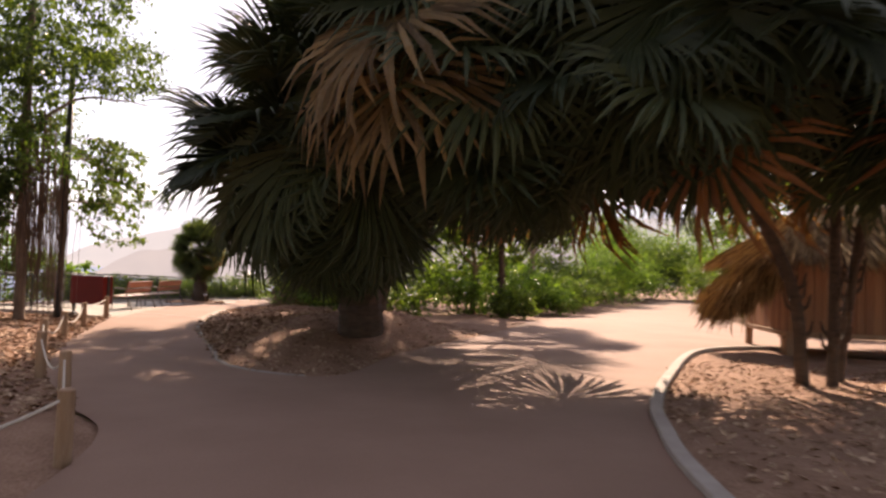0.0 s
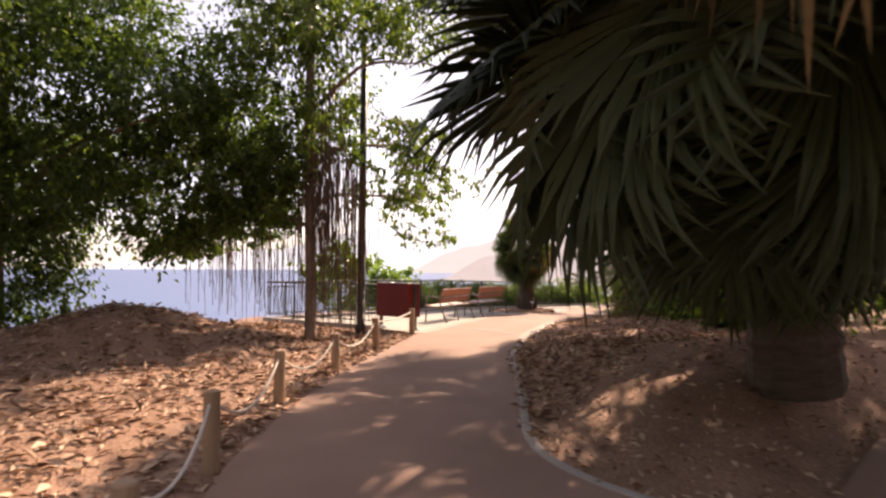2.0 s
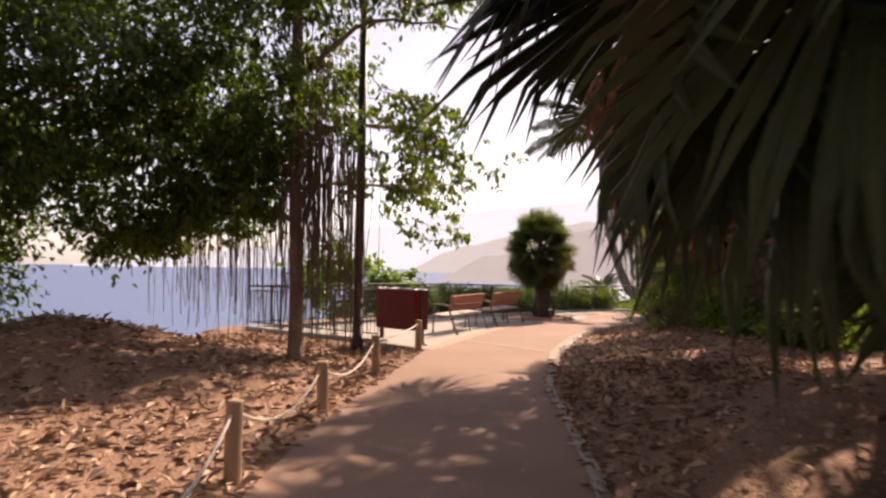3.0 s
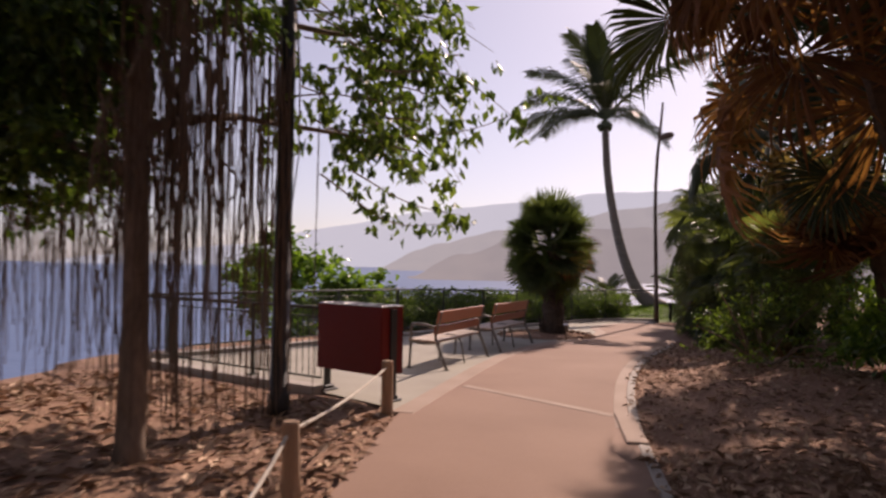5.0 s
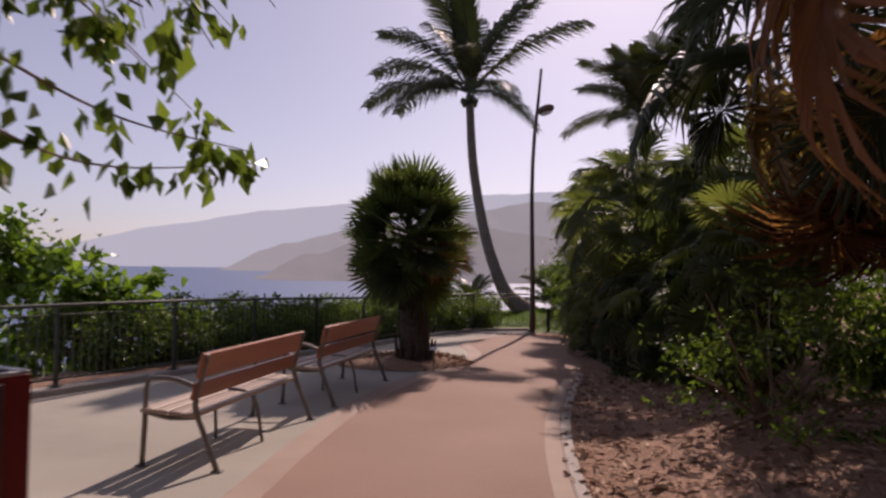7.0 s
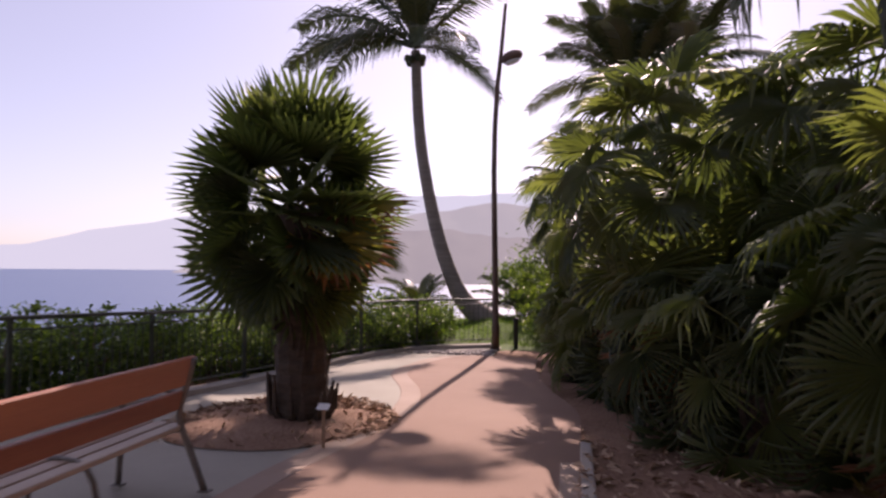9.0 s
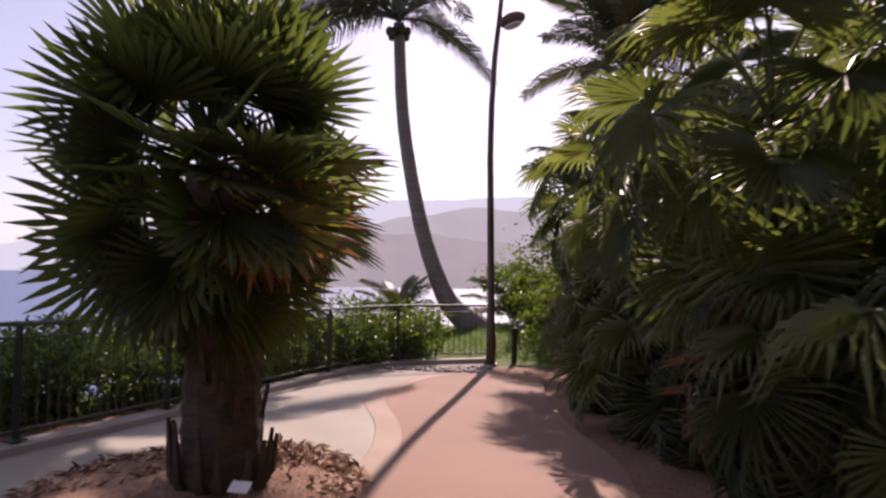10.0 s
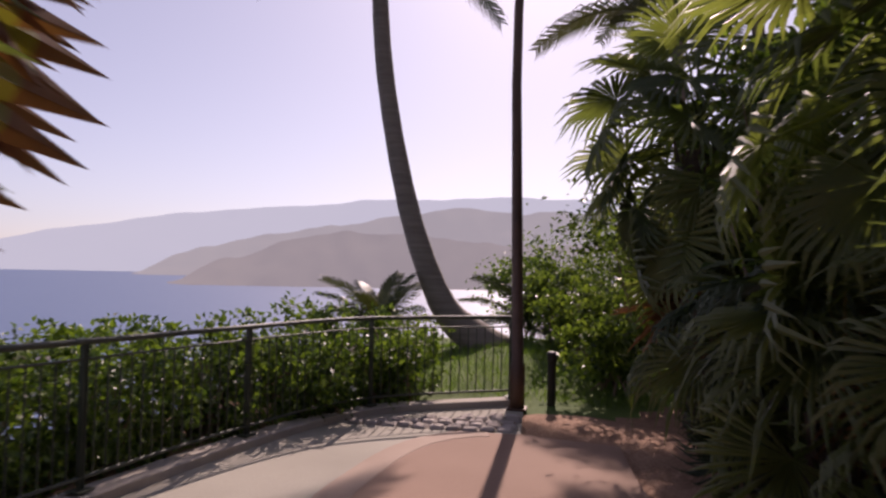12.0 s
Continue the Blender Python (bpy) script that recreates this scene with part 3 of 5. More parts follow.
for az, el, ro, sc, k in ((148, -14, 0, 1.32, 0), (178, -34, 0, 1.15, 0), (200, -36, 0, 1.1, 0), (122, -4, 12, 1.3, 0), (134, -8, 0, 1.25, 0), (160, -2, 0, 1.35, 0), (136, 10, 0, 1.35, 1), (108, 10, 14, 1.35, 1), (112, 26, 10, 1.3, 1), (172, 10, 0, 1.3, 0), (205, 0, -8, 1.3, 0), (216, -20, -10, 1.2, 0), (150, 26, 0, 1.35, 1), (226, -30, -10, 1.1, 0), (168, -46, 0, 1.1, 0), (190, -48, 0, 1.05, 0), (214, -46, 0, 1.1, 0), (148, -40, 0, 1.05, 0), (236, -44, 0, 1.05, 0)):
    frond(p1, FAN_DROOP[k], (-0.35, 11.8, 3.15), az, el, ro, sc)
# extra palm added behind p1, trunk hidden, so its crown shades the path
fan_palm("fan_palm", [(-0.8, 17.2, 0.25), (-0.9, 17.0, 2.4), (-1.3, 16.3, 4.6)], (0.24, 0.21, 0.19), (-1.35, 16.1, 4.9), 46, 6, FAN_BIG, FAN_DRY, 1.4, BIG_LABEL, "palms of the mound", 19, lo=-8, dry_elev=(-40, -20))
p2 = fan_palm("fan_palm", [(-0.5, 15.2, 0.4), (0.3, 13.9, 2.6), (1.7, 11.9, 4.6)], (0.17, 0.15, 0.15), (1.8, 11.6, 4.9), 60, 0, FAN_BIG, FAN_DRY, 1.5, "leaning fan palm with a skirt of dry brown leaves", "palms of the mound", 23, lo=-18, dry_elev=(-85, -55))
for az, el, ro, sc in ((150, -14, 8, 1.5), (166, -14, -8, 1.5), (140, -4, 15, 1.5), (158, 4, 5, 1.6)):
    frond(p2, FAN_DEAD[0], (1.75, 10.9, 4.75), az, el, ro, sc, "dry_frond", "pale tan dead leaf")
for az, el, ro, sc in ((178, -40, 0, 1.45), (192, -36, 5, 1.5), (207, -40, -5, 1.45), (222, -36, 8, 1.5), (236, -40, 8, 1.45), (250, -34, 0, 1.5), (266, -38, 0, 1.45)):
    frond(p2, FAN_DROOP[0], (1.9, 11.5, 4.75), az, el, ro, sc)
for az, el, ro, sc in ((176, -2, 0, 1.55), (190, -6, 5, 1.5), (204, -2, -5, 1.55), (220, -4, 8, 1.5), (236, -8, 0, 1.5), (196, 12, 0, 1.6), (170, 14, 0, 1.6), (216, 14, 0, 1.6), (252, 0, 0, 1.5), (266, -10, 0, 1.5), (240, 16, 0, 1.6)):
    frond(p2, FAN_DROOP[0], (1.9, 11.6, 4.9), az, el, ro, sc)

fan_palm("fan_palm", [(2.16, 25.2, 0.0), (2.1, 25.0, 2.6), (2.0, 24.4, 5.6)], (0.12, 0.10, 0.10), (2.0, 24.2, 5.9), 30, 8, FAN_BIG, FAN_DRY, 1.2, "slender fan palm standing behind the mound", "palms of the mound", 27, lo=-20, dry_elev=(-70, -40))

# palms over the path's east side
pr1 = fan_palm("fan_palm", [(-3.0, 21.4, 0.2), (-3.2, 21.1, 2.0), (-3.9, 20.2, 4.5)], (0.28, 0.25, 0.22), (-4.0, 20.0, 4.8), 20, 8, FAN_BIG, FAN_DEAD[1:], 1.0, "fan palm with red-brown dead leaves hanging over mulch", "palms east of the path", 31, lo=5, dry_elev=(-40, 10))
for az, el, ro, sc in ((96, 0, 10, 1.15), (112, -6, 0, 1.2), (126, -4, -10, 1.2), (84, -10, 15, 1.1), (150, -12, 0, 1.15), (175, -16, 0, 1.15), (205, -22, 0, 1.15), (160, 6, 0, 1.25), (230, -35, 0, 1.1), (250, -45, 0, 1.1)):
    frond(pr1, FAN_DEAD[1], (-4.1, 19.9, 4.9), az, el + 8, ro, sc * 0.82, "dry_frond", "red-brown dead leaf")
pr2 = fan_palm("fan_palm", [(-3.3, 25.0, 0.1), (-3.5, 24.8, 1.8), (-4.1, 24.2, 4.0)], (0.26, 0.23, 0.21), (-4.2, 24.1, 4.3), 26, 9, FAN_BIG, FAN_DEAD[1:], 0.98, "fan palm with yellow and brown hanging dead leaves", "palms east of the path", 37, lo=-30, dry_elev=(-88, -68))
for az, el, ro, sc in ((98, -48, 20, 0.9), (122, -52, 0, 0.85), (150, -58, 0, 0.9), (80, -38, 10, 0.85)):
    frond(pr2, FAN_DEAD[0], (-4.2, 24.0, 4.1), az, el, ro, sc, "dry_frond", "yellow-brown hanging dead leaf")

# the round-headed palm in the terrace bed
p4 = fan_palm("fan_palm", [(-10.02, 26.75, -0.15), (-10.05, 26.75, 0.8), (-10.12, 26.75, 2.0)], (0.275, 0.225, 0.19), (-10.17, 26.75, 2.02), 92, 0, FAN_STIFF, FAN_DRYM, 0.75, "round-headed fan palm with stiff dark leaves in a mulch bed", "", 41, lo=-64, hi=84, yellow=0.06, dry_elev=(-60, -40), roll=48)
for az, el, ro, sc in ((-14, -10, 84, 0.92), (-20, -17, 80, 0.91), (-24, -24, 95, 0.88), (-40, -20, 76, 0.7), (-56, -24, 82, 0.66), (-16, -30, 92, 0.9), (-26, -6, 88, 0.86), (-20, -22, 70, 0.9)):
    frond(p4, FAN_YEL[0], (-10.10, 26.8, 2.0), az, el, ro, sc, "frond", "yellow and brown tipped leaf")
bm = bmesh.new()
for k in range(15):
    a = k * 2.4
    d = Vector((math.cos(a), math.sin(a), 0))
    h = 0.2 + 0.16 * ((k * 7) % 5) / 4
    tube(bm, [d * 0.24 + Vector((0, 0, 0.12)), d * 0.31 + Vector((0, 0, 0.22)), d * 0.34 + Vector((0, 0, 0.22 + h))], [0.05, 0.035, 0.012], 4)
tagged(part("basal_stub_ring", bm, M_PALMBARK, p4, "dark pointed old leaf stubs"), kind="stuff")

FAN_LOW = [fan_mesh("fan_leaf", RNG, 0.85, 0.85, 34, g, t, d, m, 0.3, 0.25) for g, t, d, m in ((220, 55, 1.1, M_CLUMP), (180, 70, 1.3, M_FAN_DARK))]
# clump of fan palms further on
for k, (x, y, h, s, sd) in enumerate([(-6.4, 28.0, 2.2, 1.0, 51), (-6.9, 31.0, 2.3, 1.05, 53), (-5.2, 30.2, 2.5, 0.95, 57), (-7.6, 34.4, 2.6, 1.05, 59), (-4.9, 27.4, 2.3, 0.95, 61), (-6.0, 34.0, 2.6, 1.0, 67), (-4.3, 32.4, 2.9, 1.0, 71), (-5.0, 25.4, 1.3, 0.8, 77)]):
    z = ground_at(x, y)
    fan_palm("fan_palm", [(x, y, z - 0.05), (x + 0.05, y - 0.1, h * 0.5), (x - 0.1, y - 0.2, h)], (0.22, 0.2, 0.18), (x - 0.1, y - 0.2, h + 0.15), 38, 40, FAN_MED, FAN_DRYM * 2 + FAN_HANG * 2, s * 0.95, "clustered fan palm with arching leaves and a dry skirt", "palm clump by the path", sd, lo=-70, roll=22, dry_elev=(-89, -66))

for k, (x, y, s) in enumerate([(-7.35, 31.2, 0.85), (-7.0, 29.8, 0.85), (-6.55, 28.9, 0.8), (-6.3, 27.2, 0.85), (-5.9, 26.2, 0.8), (-7.5, 32.6, 0.8), (-5.6, 28.6, 0.9)]):
    z = ground_at(x, y)
    fan_palm("fan_palm", [(x, y, z - 0.05), (x, y, z + 0.25), (x, y, z + 0.55)], (0.15, 0.14, 0.12), (x, y, z + 0.75), 24, 14, FAN_LOW, FAN_DRYM + FAN_HANG, s * 0.9, "low bushy fan palm with drooping grey-green leaves", "low palms by the path", 300 + k, lo=-35, roll=22, dry_elev=(-60, -25))

# ---- coconut palms ----
def feather_mesh(name, rng, L, arch, material, n=44, wind=0.0):
    """One feather leaf along +y: a drooping midrib with hanging leaflets."""
    bm = bmesh.new()
    def rib(t):
        return Vector((wind * L * t * t, L * (t - 0.12 * t ** 3), L * (0.18 * t - arch * t ** 2.2)))
    tube(bm, [rib(i / 10) for i in range(11)], [0.035 * (1 - 0.85 * i / 10) for i in range(11)], 5)
    for i in range(n):
        t = 0.14 + 0.86 * i / n
        p = rib(t)
        d = (rib(min(t + 0.02, 1.02)) - p).normalized()
        ll = L * 0.26 * (math.sin(math.pi * (0.12 + 0.8 * t)) ** 0.7) * (0.85 + 0.3 * rng.random())
        for sgn in (-1, 1):
            side = d.cross(Vector((0, 0, 1))).normalized() * sgn
            o1 = (side * 0.75 + d * 0.65 + Vector((wind * 0.6, 0, 0.08 + 0.1 * rng.normal()))).normalized()
            o2 = (side * 0.35 + d * 0.45 + Vector((wind * 0.8, 0, -0.85))).normalized()
            w = d * 0.022
            a, b = bm.verts.new(p - w), bm.verts.new(p + w)
            m = p + o1 * ll * 0.5
            c, e = bm.verts.new(m - w * 0.9), bm.verts.new(m + w * 0.9)
            tip = bm.verts.new(m + o2 * ll * 0.5)
            bm.faces.new((a, b, e, c))
            bm.faces.new((c, e, tip))
    me = bpy.data.meshes.new(name)
    bm.to_mesh(me)
    bm.free()
    me.materials.append(material)
    return me

FEATHER = [feather_mesh("feather_leaf", RNG, 2.6, a, M_PINNATE, 60, w) for a, w in ((0.45, 0.12), (0.6, 0.2), (0.3, 0.1))]

def coconut_palm(pts, radii, s, n, seed, label, leaves=()):
    rng = np.random.default_rng(seed)
    palm = thing("coconut_palm", *pts[0], label, "palm", "tall palms")
    palm_trunk(palm, pts, radii, M_COCOBARK, False, 12, seed)
    top = Vector(pts[-1])
    for az, el, sc, k in leaves:
        frond(palm, FEATHER[k], top + Vector((0, 0, 0.1)), az, el, 0, sc)
    for i in range(n):
        az = i * 137.5 + rng.normal() * 10
        el = 84 - 66 * ((i + 0.5) / n) + rng.normal() * 5
        frond(palm, FEATHER[int(rng.integers(3))], top + Vector((0, 0, 0.1)), az, el, rng.normal() * 8, s * (0.85 + 0.25 * rng.random()))
    o = palm.matrix_world.translation
    for i in range(7):
        bm = bmesh.new()
        bmesh.ops.create_icosphere(bm, subdivisions=2, radius=0.1)
        a = i * 0.9
        bmesh.ops.scale(bm, vec=(1, 1, 1.25), verts=bm.verts)
        bmesh.ops.translate(bm, vec=top - o + Vector((0.22 * math.cos(a), 0.22 * math.sin(a), -0.22 - 0.06 * (i % 2))), verts=bm.verts)
        part("coconut", bm, M_PINNATE, palm, smooth=True)
    return palm

LEAVES = [(92, 14, 1.7, 0), (70, 14, 1.6, 0), (132, 8, 1.2, 1), (160, 8, 1.2, 1), (86, 32, 1.75, 0), (110, 50, 1.6, 0), (64, 58, 1.7, 2), (20, 66, 1.7, 2), (-40, 64, 1.8, 2), (-72, 38, 1.95, 2), (-98, 56, 1.7, 2), (-150, 8, 1.2, 1), (-118, 8, 1.1, 1), (200, 26, 1.4, 0), (0, 26, 1.5, 0), (-20, 12, 1.4, 1), (150, 72, 1.6, 2), (-165, 70, 1.6, 2)]
coconut_palm([(-10.3, 38.4, -0.1), (-10.72, 38.4, 0.26), (-11.13, 38.4, 0.62), (-11.48, 38.4, 1.3), (-11.86, 38.4, 2.4), (-12.2, 38.4, 3.9), (-12.42, 38.4, 5.4), (-12.56, 38.45, 7.45)], (0.42, 0.30, 0.24, 0.2, 0.18, 0.16, 0.15, 0.13), 1.42, 0, 73, "tall curving coconut palm on the lawn by the sea", LEAVES)
coconut_palm([(-6.4, 43.5, -0.3), (-6.7, 43.3, 3.0), (-6.9, 43, 7.0)], (0.2, 0.17, 0.13), 1.35, 22, 79, "coconut palm rising behind the fan palm clump")
coconut_palm([(-4.5, 44, -0.3), (-4.9, 43.6, 3.5), (-5.2, 43, 7.4)], (0.2, 0.17, 0.13), 1.35, 22, 83, "coconut palm rising behind the fan palm clump")

# ---- trees ----
def tree(name, base, trunk, r0, r1, limbs, centres, radii, count, size, material, label, category, group, seed, wide=0.5, droop=0.5, shell=0.45, spread=0.5):
    rng = np.random.default_rng(seed)
    t = thing(name, *base, label, category, group)
    o = t.matrix_world.translation
    bm = bmesh.new()
    c = curve_pts(trunk, 12)
    tube(bm, [p - o for p in c], [r0 * (1 - i / 12) ** 1.0 + r1 * (i / 12) + (0.35 * r0 if i == 0 else 0) for i in range(13)], 10)
    part("trunk", bm, M_BARK, t, smooth=True)
    for pts, ra in limbs:
        bm = bmesh.new()
        c = curve_pts(pts, 10)
        tube(bm, [p - o + Vector(rng.normal(size=3)) * 0.02 for p in c], [ra * (1 - 0.85 * i / 10) for i in range(11)], 6)
        part("limb", bm, M_BARK, t, smooth=True)
    if centres:
        crown("crown", t, rng, centres, radii, count, size, material, wide, droop, shell, spread)
    return t

def twig_leaves(t, rng, lines, per_m, size, material, name="leaves", wide=0.56, r=0.007):
    """Hanging leaves in small tufts along thin twigs."""
    o = t.matrix_world.translation
    bm = bmesh.new()
    P, A, F = [], [], []
    for ln in lines:
        c = curve_pts(ln, 14)
        tube(bm, [p - o for p in c], [r * (1.6 - 1.2 * i / 14) for i in range(15)], 4)
        length = sum((b - a).length for a, b in zip(c, c[1:]))
        for _ in range(int(per_m * length / 5)):
            u = rng.random() ** 0.7
            q = c[min(int(u * 14), 13)]
            off = Vector(rng.normal(size=3) * 0.10)
            for _ in range(5):
                P.append(q - o + off + Vector(rng.normal(size=3) * 0.045))
                A.append((rng.normal() * 0.5, rng.normal() * 0.5, -1.0 + 0.35 * rng.normal()))
                F.append(rng.normal(size=3))
    tagged(part("twig_spray", bm, M_BARK, t), kind="stuff")
    P, A, F = np.array(P), np.array(A), np.array(F)
    S = size * (0.65 + 0.6 * rng.random(len(P)))
    v, f = leaf_verts(P, A, F, S, S * wide)
    return np_mesh(name, v, f, material, t)

rng = np.random.default_rng(101)
T1 = (-8.6, 14.75)
fig = tree("fig_tree", (*T1, -0.05), [(T1[0], T1[1], -0.1), (-8.66, 14.82, 1.2), (-8.75, 14.85, 3.0), (-8.8, 14.9, 7.5)], 0.115, 0.08,
           [([(-8.75, 14.85, 3.2), (-9.3, 16.2, 4.0), (-9.2, 18.0, 4.3), (-8.6, 19.6, 4.4)], 0.07),
            ([(-8.75, 14.85, 2.6), (-9.2, 16.4, 3.0), (-9.1, 18.2, 3.1), (-8.9, 19.2, 3.0)], 0.05),
            ([(-8.75, 14.85, 2.9), (-10.5, 15.2, 3.8), (-12.2, 15.6, 4.0)], 0.07),
            ([(-8.7, 14.85, 2.2), (-9.6, 14.5, 2.6), (-10.8, 14.2, 2.7)], 0.05),
            ([(-8.8, 14.9, 4.5), (-7.8, 15.6, 5.4), (-7.0, 17.2, 5.6)], 0.06)],
           [(-8.6, 15.4, 6.4), (-10.0, 16.6, 5.2), (-10.8, 14.6, 4.4), (-8.3, 14.0, 5.6), (-12.2, 15.4, 4.2), (-7.4, 16.6, 6.4), (-8.7, 15.0, 7.6), (-9.8, 15.5, 8.3), (-7.6, 15.4, 7.9), (-8.4, 16.8, 7.2), (-10.8, 15.8, 6.9)],
           [(1.6, 1.6, 1.0), (1.3, 1.3, 0.8), (1.4, 1.2, 0.9), (1.3, 1.2, 0.9), (1.3, 1.3, 0.9), (1.2, 1.3, 0.8), (1.3, 1.3, 0.8), (1.4, 1.3, 0.8), (1.2, 1.2, 0.8), (1.2, 1.2, 0.7), (1.4, 1.3, 0.9)], 19000, 0.13, M_FICUS,
           "fig tree with pale bark and curtains of aerial roots", "tree", "", 102, droop=1.2)
lines = []
for i in range(42):
    x0, y0, z0 = -9.7 + 1.4 * rng.random(), 16.5 + 2.0 * rng.random(), 3.0 + 1.8 * rng.random()
    ang = rng.normal() * 0.5
    ll = 0.9 + 1.2 * rng.random()
    dx, dy = math.sin(ang) * ll, math.cos(ang) * ll
    lines.append([(x0, y0, z0), (x0 + dx * 0.5, y0 + dy * 0.5, z0 + 0.05 - 0.2 * rng.random()), (x0 + dx, y0 + dy, z0 - 0.2 - 0.7 * rng.random())])
lines += [[(-9.0, 18.2, 3.1), (-8.2, 19.2, 3.3), (-7.4, 20.2, 3.9)], [(-9.2, 18.0, 2.7), (-8.9, 18.9, 2.35), (-8.35, 19.5, 2.2)], [(-9.3, 17.6, 2.6), (-9.1, 18.8, 2.1), (-8.6, 19.7, 2.15)]]
crown("crown", fig, rng, [(-9.3, 14.3, 3.5), (-10.2, 14.8, 3.3), (-8.7, 14.5, 4.2), (-9.1, 15.7, 3.9), (-10.9, 15.4, 3.9), (-9.7, 13.6, 4.2)], [(0.8, 0.7, 0.7), (0.9, 0.8, 0.7), (0.9, 0.7, 0.6), (0.8, 0.8, 0.7), (0.9, 0.9, 0.7), (0.8, 0.7, 0.6)], 7000, 0.12, M_FICUS_DK, 0.45, 1.0, 0.3, 0.55)
twig_leaves(fig, rng, lines, 34, 0.145, M_FICUS)

def hanging_roots(t, rng, spots, material):
    o = t.matrix_world.translation
    rest = bmesh.new()
    for k, (x, y, z0, z1) in enumerate(spots):
        bm = bmesh.new() if k < 300 else rest
        w = rng.normal(size=2) * 0.05
        pts = [Vector((x, y, z0)) - o, Vector((x + w[0], y + w[1], (z0 * 2 + z1) / 3)) - o, Vector((x + w[0] * 0.4, y - w[1], (z0 + z1 * 2) / 3)) - o, Vector((x + w[0], y + w[1] * 0.2, z1)) - o]
        r = 0.004 + 0.008 * rng.random() ** 2
        tube(bm, curve_pts(pts, 5), [r * (1.3 - 0.14 * i) for i in range(6)], 4)
        if k < 300:
            part("aerial_root", bm, material, t)
    return tagged(part("root_curtain", rest, material, t, "thin brown hanging roots"), kind="stuff")

spots = []
for i in range(130):
    a, rr = rng.random() * 6.28, 0.12 + 0.55 * rng.random() ** 1.5
    spots.append((-8.72 + rr * math.cos(a) + 0.15, 14.95 + rr * math.sin(a), 2.2 + 3.2 * rng.random(), 0.25 + 2.2 * rng.random()))
for i in range(95):
    spots.append((-8.8 - 0.3 * rng.random() + rng.normal() * 0.25, 15.2 + 1.5 * rng.random(), 3.2 + 0.8 * rng.random(), 0.02 + 1.6 * rng.random() ** 1.5))
for i in range(170):
    spots.append((-9.4 - 3.0 * rng.random(), 14.6 + 1.4 * rng.random(), 2.6 + 1.4 * rng.random(), 0.25 + 1.6 * rng.random()))
rng.shuffle(spots)
hanging_roots(fig, rng, spots, M_ROOT)

fig2 = tree("fig_tree", (-13.0, 11.0, -0.2), [(-13.0, 11.0, -0.3), (-13.0, 11.1, 2), (-12.8, 11.2, 6)], 0.35, 0.15,
            [([(-13.0, 11.1, 1.8), (-11.6, 11.6, 3.4), (-10.2, 12.4, 4.0)], 0.1), ([(-13, 11.1, 2.2), (-12.2, 9.6, 3.6), (-10.6, 8.4, 4.4)], 0.1), ([(-12.9, 11.1, 3), (-11.8, 12.8, 4.5), (-10.6, 14.0, 5)], 0.09)],
            [(-12.8, 11.2, 1.5), (-11.6, 11.6, 3.2), (-12.4, 9.6, 3.0), (-10.6, 12.6, 4.6), (-11.4, 10.4, 5.4), (-10.4, 8.6, 4.8), (-13.6, 10.0, 4.4), (-12.2, 12.6, 6.4), (-10.6, 9.6, 6.6), (-14.2, 12.4, 3.0), (-10.6, 13.3, 3.5), (-11.6, 13.7, 2.3), (-10.0, 13.9, 5.0), (-12.6, 13.4, 3.6), (-9.3, 14.5, 3.5), (-10.3, 14.3, 2.9), (-10.6, 14.9, 2.4), (-11.6, 14.2, 2.1), (-9.5, 14.6, 2.6)],
            [(1.5, 1.5, 1.5), (1.4, 1.4, 1.2), (1.6, 1.6, 1.6), (1.5, 1.3, 1.0), (1.7, 1.7, 1.4), (1.5, 1.5, 1.0), (1.8, 1.8, 1.8), (1.7, 1.6, 1.3), (1.4, 1.4, 1.0), (1.6, 1.6, 1.6), (1.0, 0.9, 0.8), (1.0, 0.9, 0.8), (1.1, 1.0, 0.9), (1.1, 1.0, 1.0), (0.75, 0.6, 0.75), (0.9, 0.7, 0.8), (1.2, 0.9, 0.5), (1.0, 0.9, 0.5), (0.7, 0.6, 0.5)], 88000, 0.13, M_FICUS_DK,
            "dense dark green fig tree at the edge of the mulch bed", "tree", "", 103, droop=0.6)
fig3 = tree("fig_tree", (-10.6, 6.2, 0.0), [(-10.6, 6.2, -0.1), (-10.5, 6.3, 2), (-10.2, 6.6, 5)], 0.25, 0.12,
            [([(-10.5, 6.3, 2), (-9.4, 7.0, 3.2), (-8.2, 8.0, 3.8)], 0.08)],
            [(-9.4, 7.2, 3.8), (-10.6, 6.4, 4.6), (-8.2, 8.2, 4.0), (-10.8, 7.4, 3.0)], [(1.2, 1.2, 0.9), (1.4, 1.4, 1.2), (0.9, 0.9, 0.6), (1.1, 1.1, 1.0)], 16000, 0.14, M_FICUS,
            "leafy fig tree over the mulch bed", "tree", "", 104)

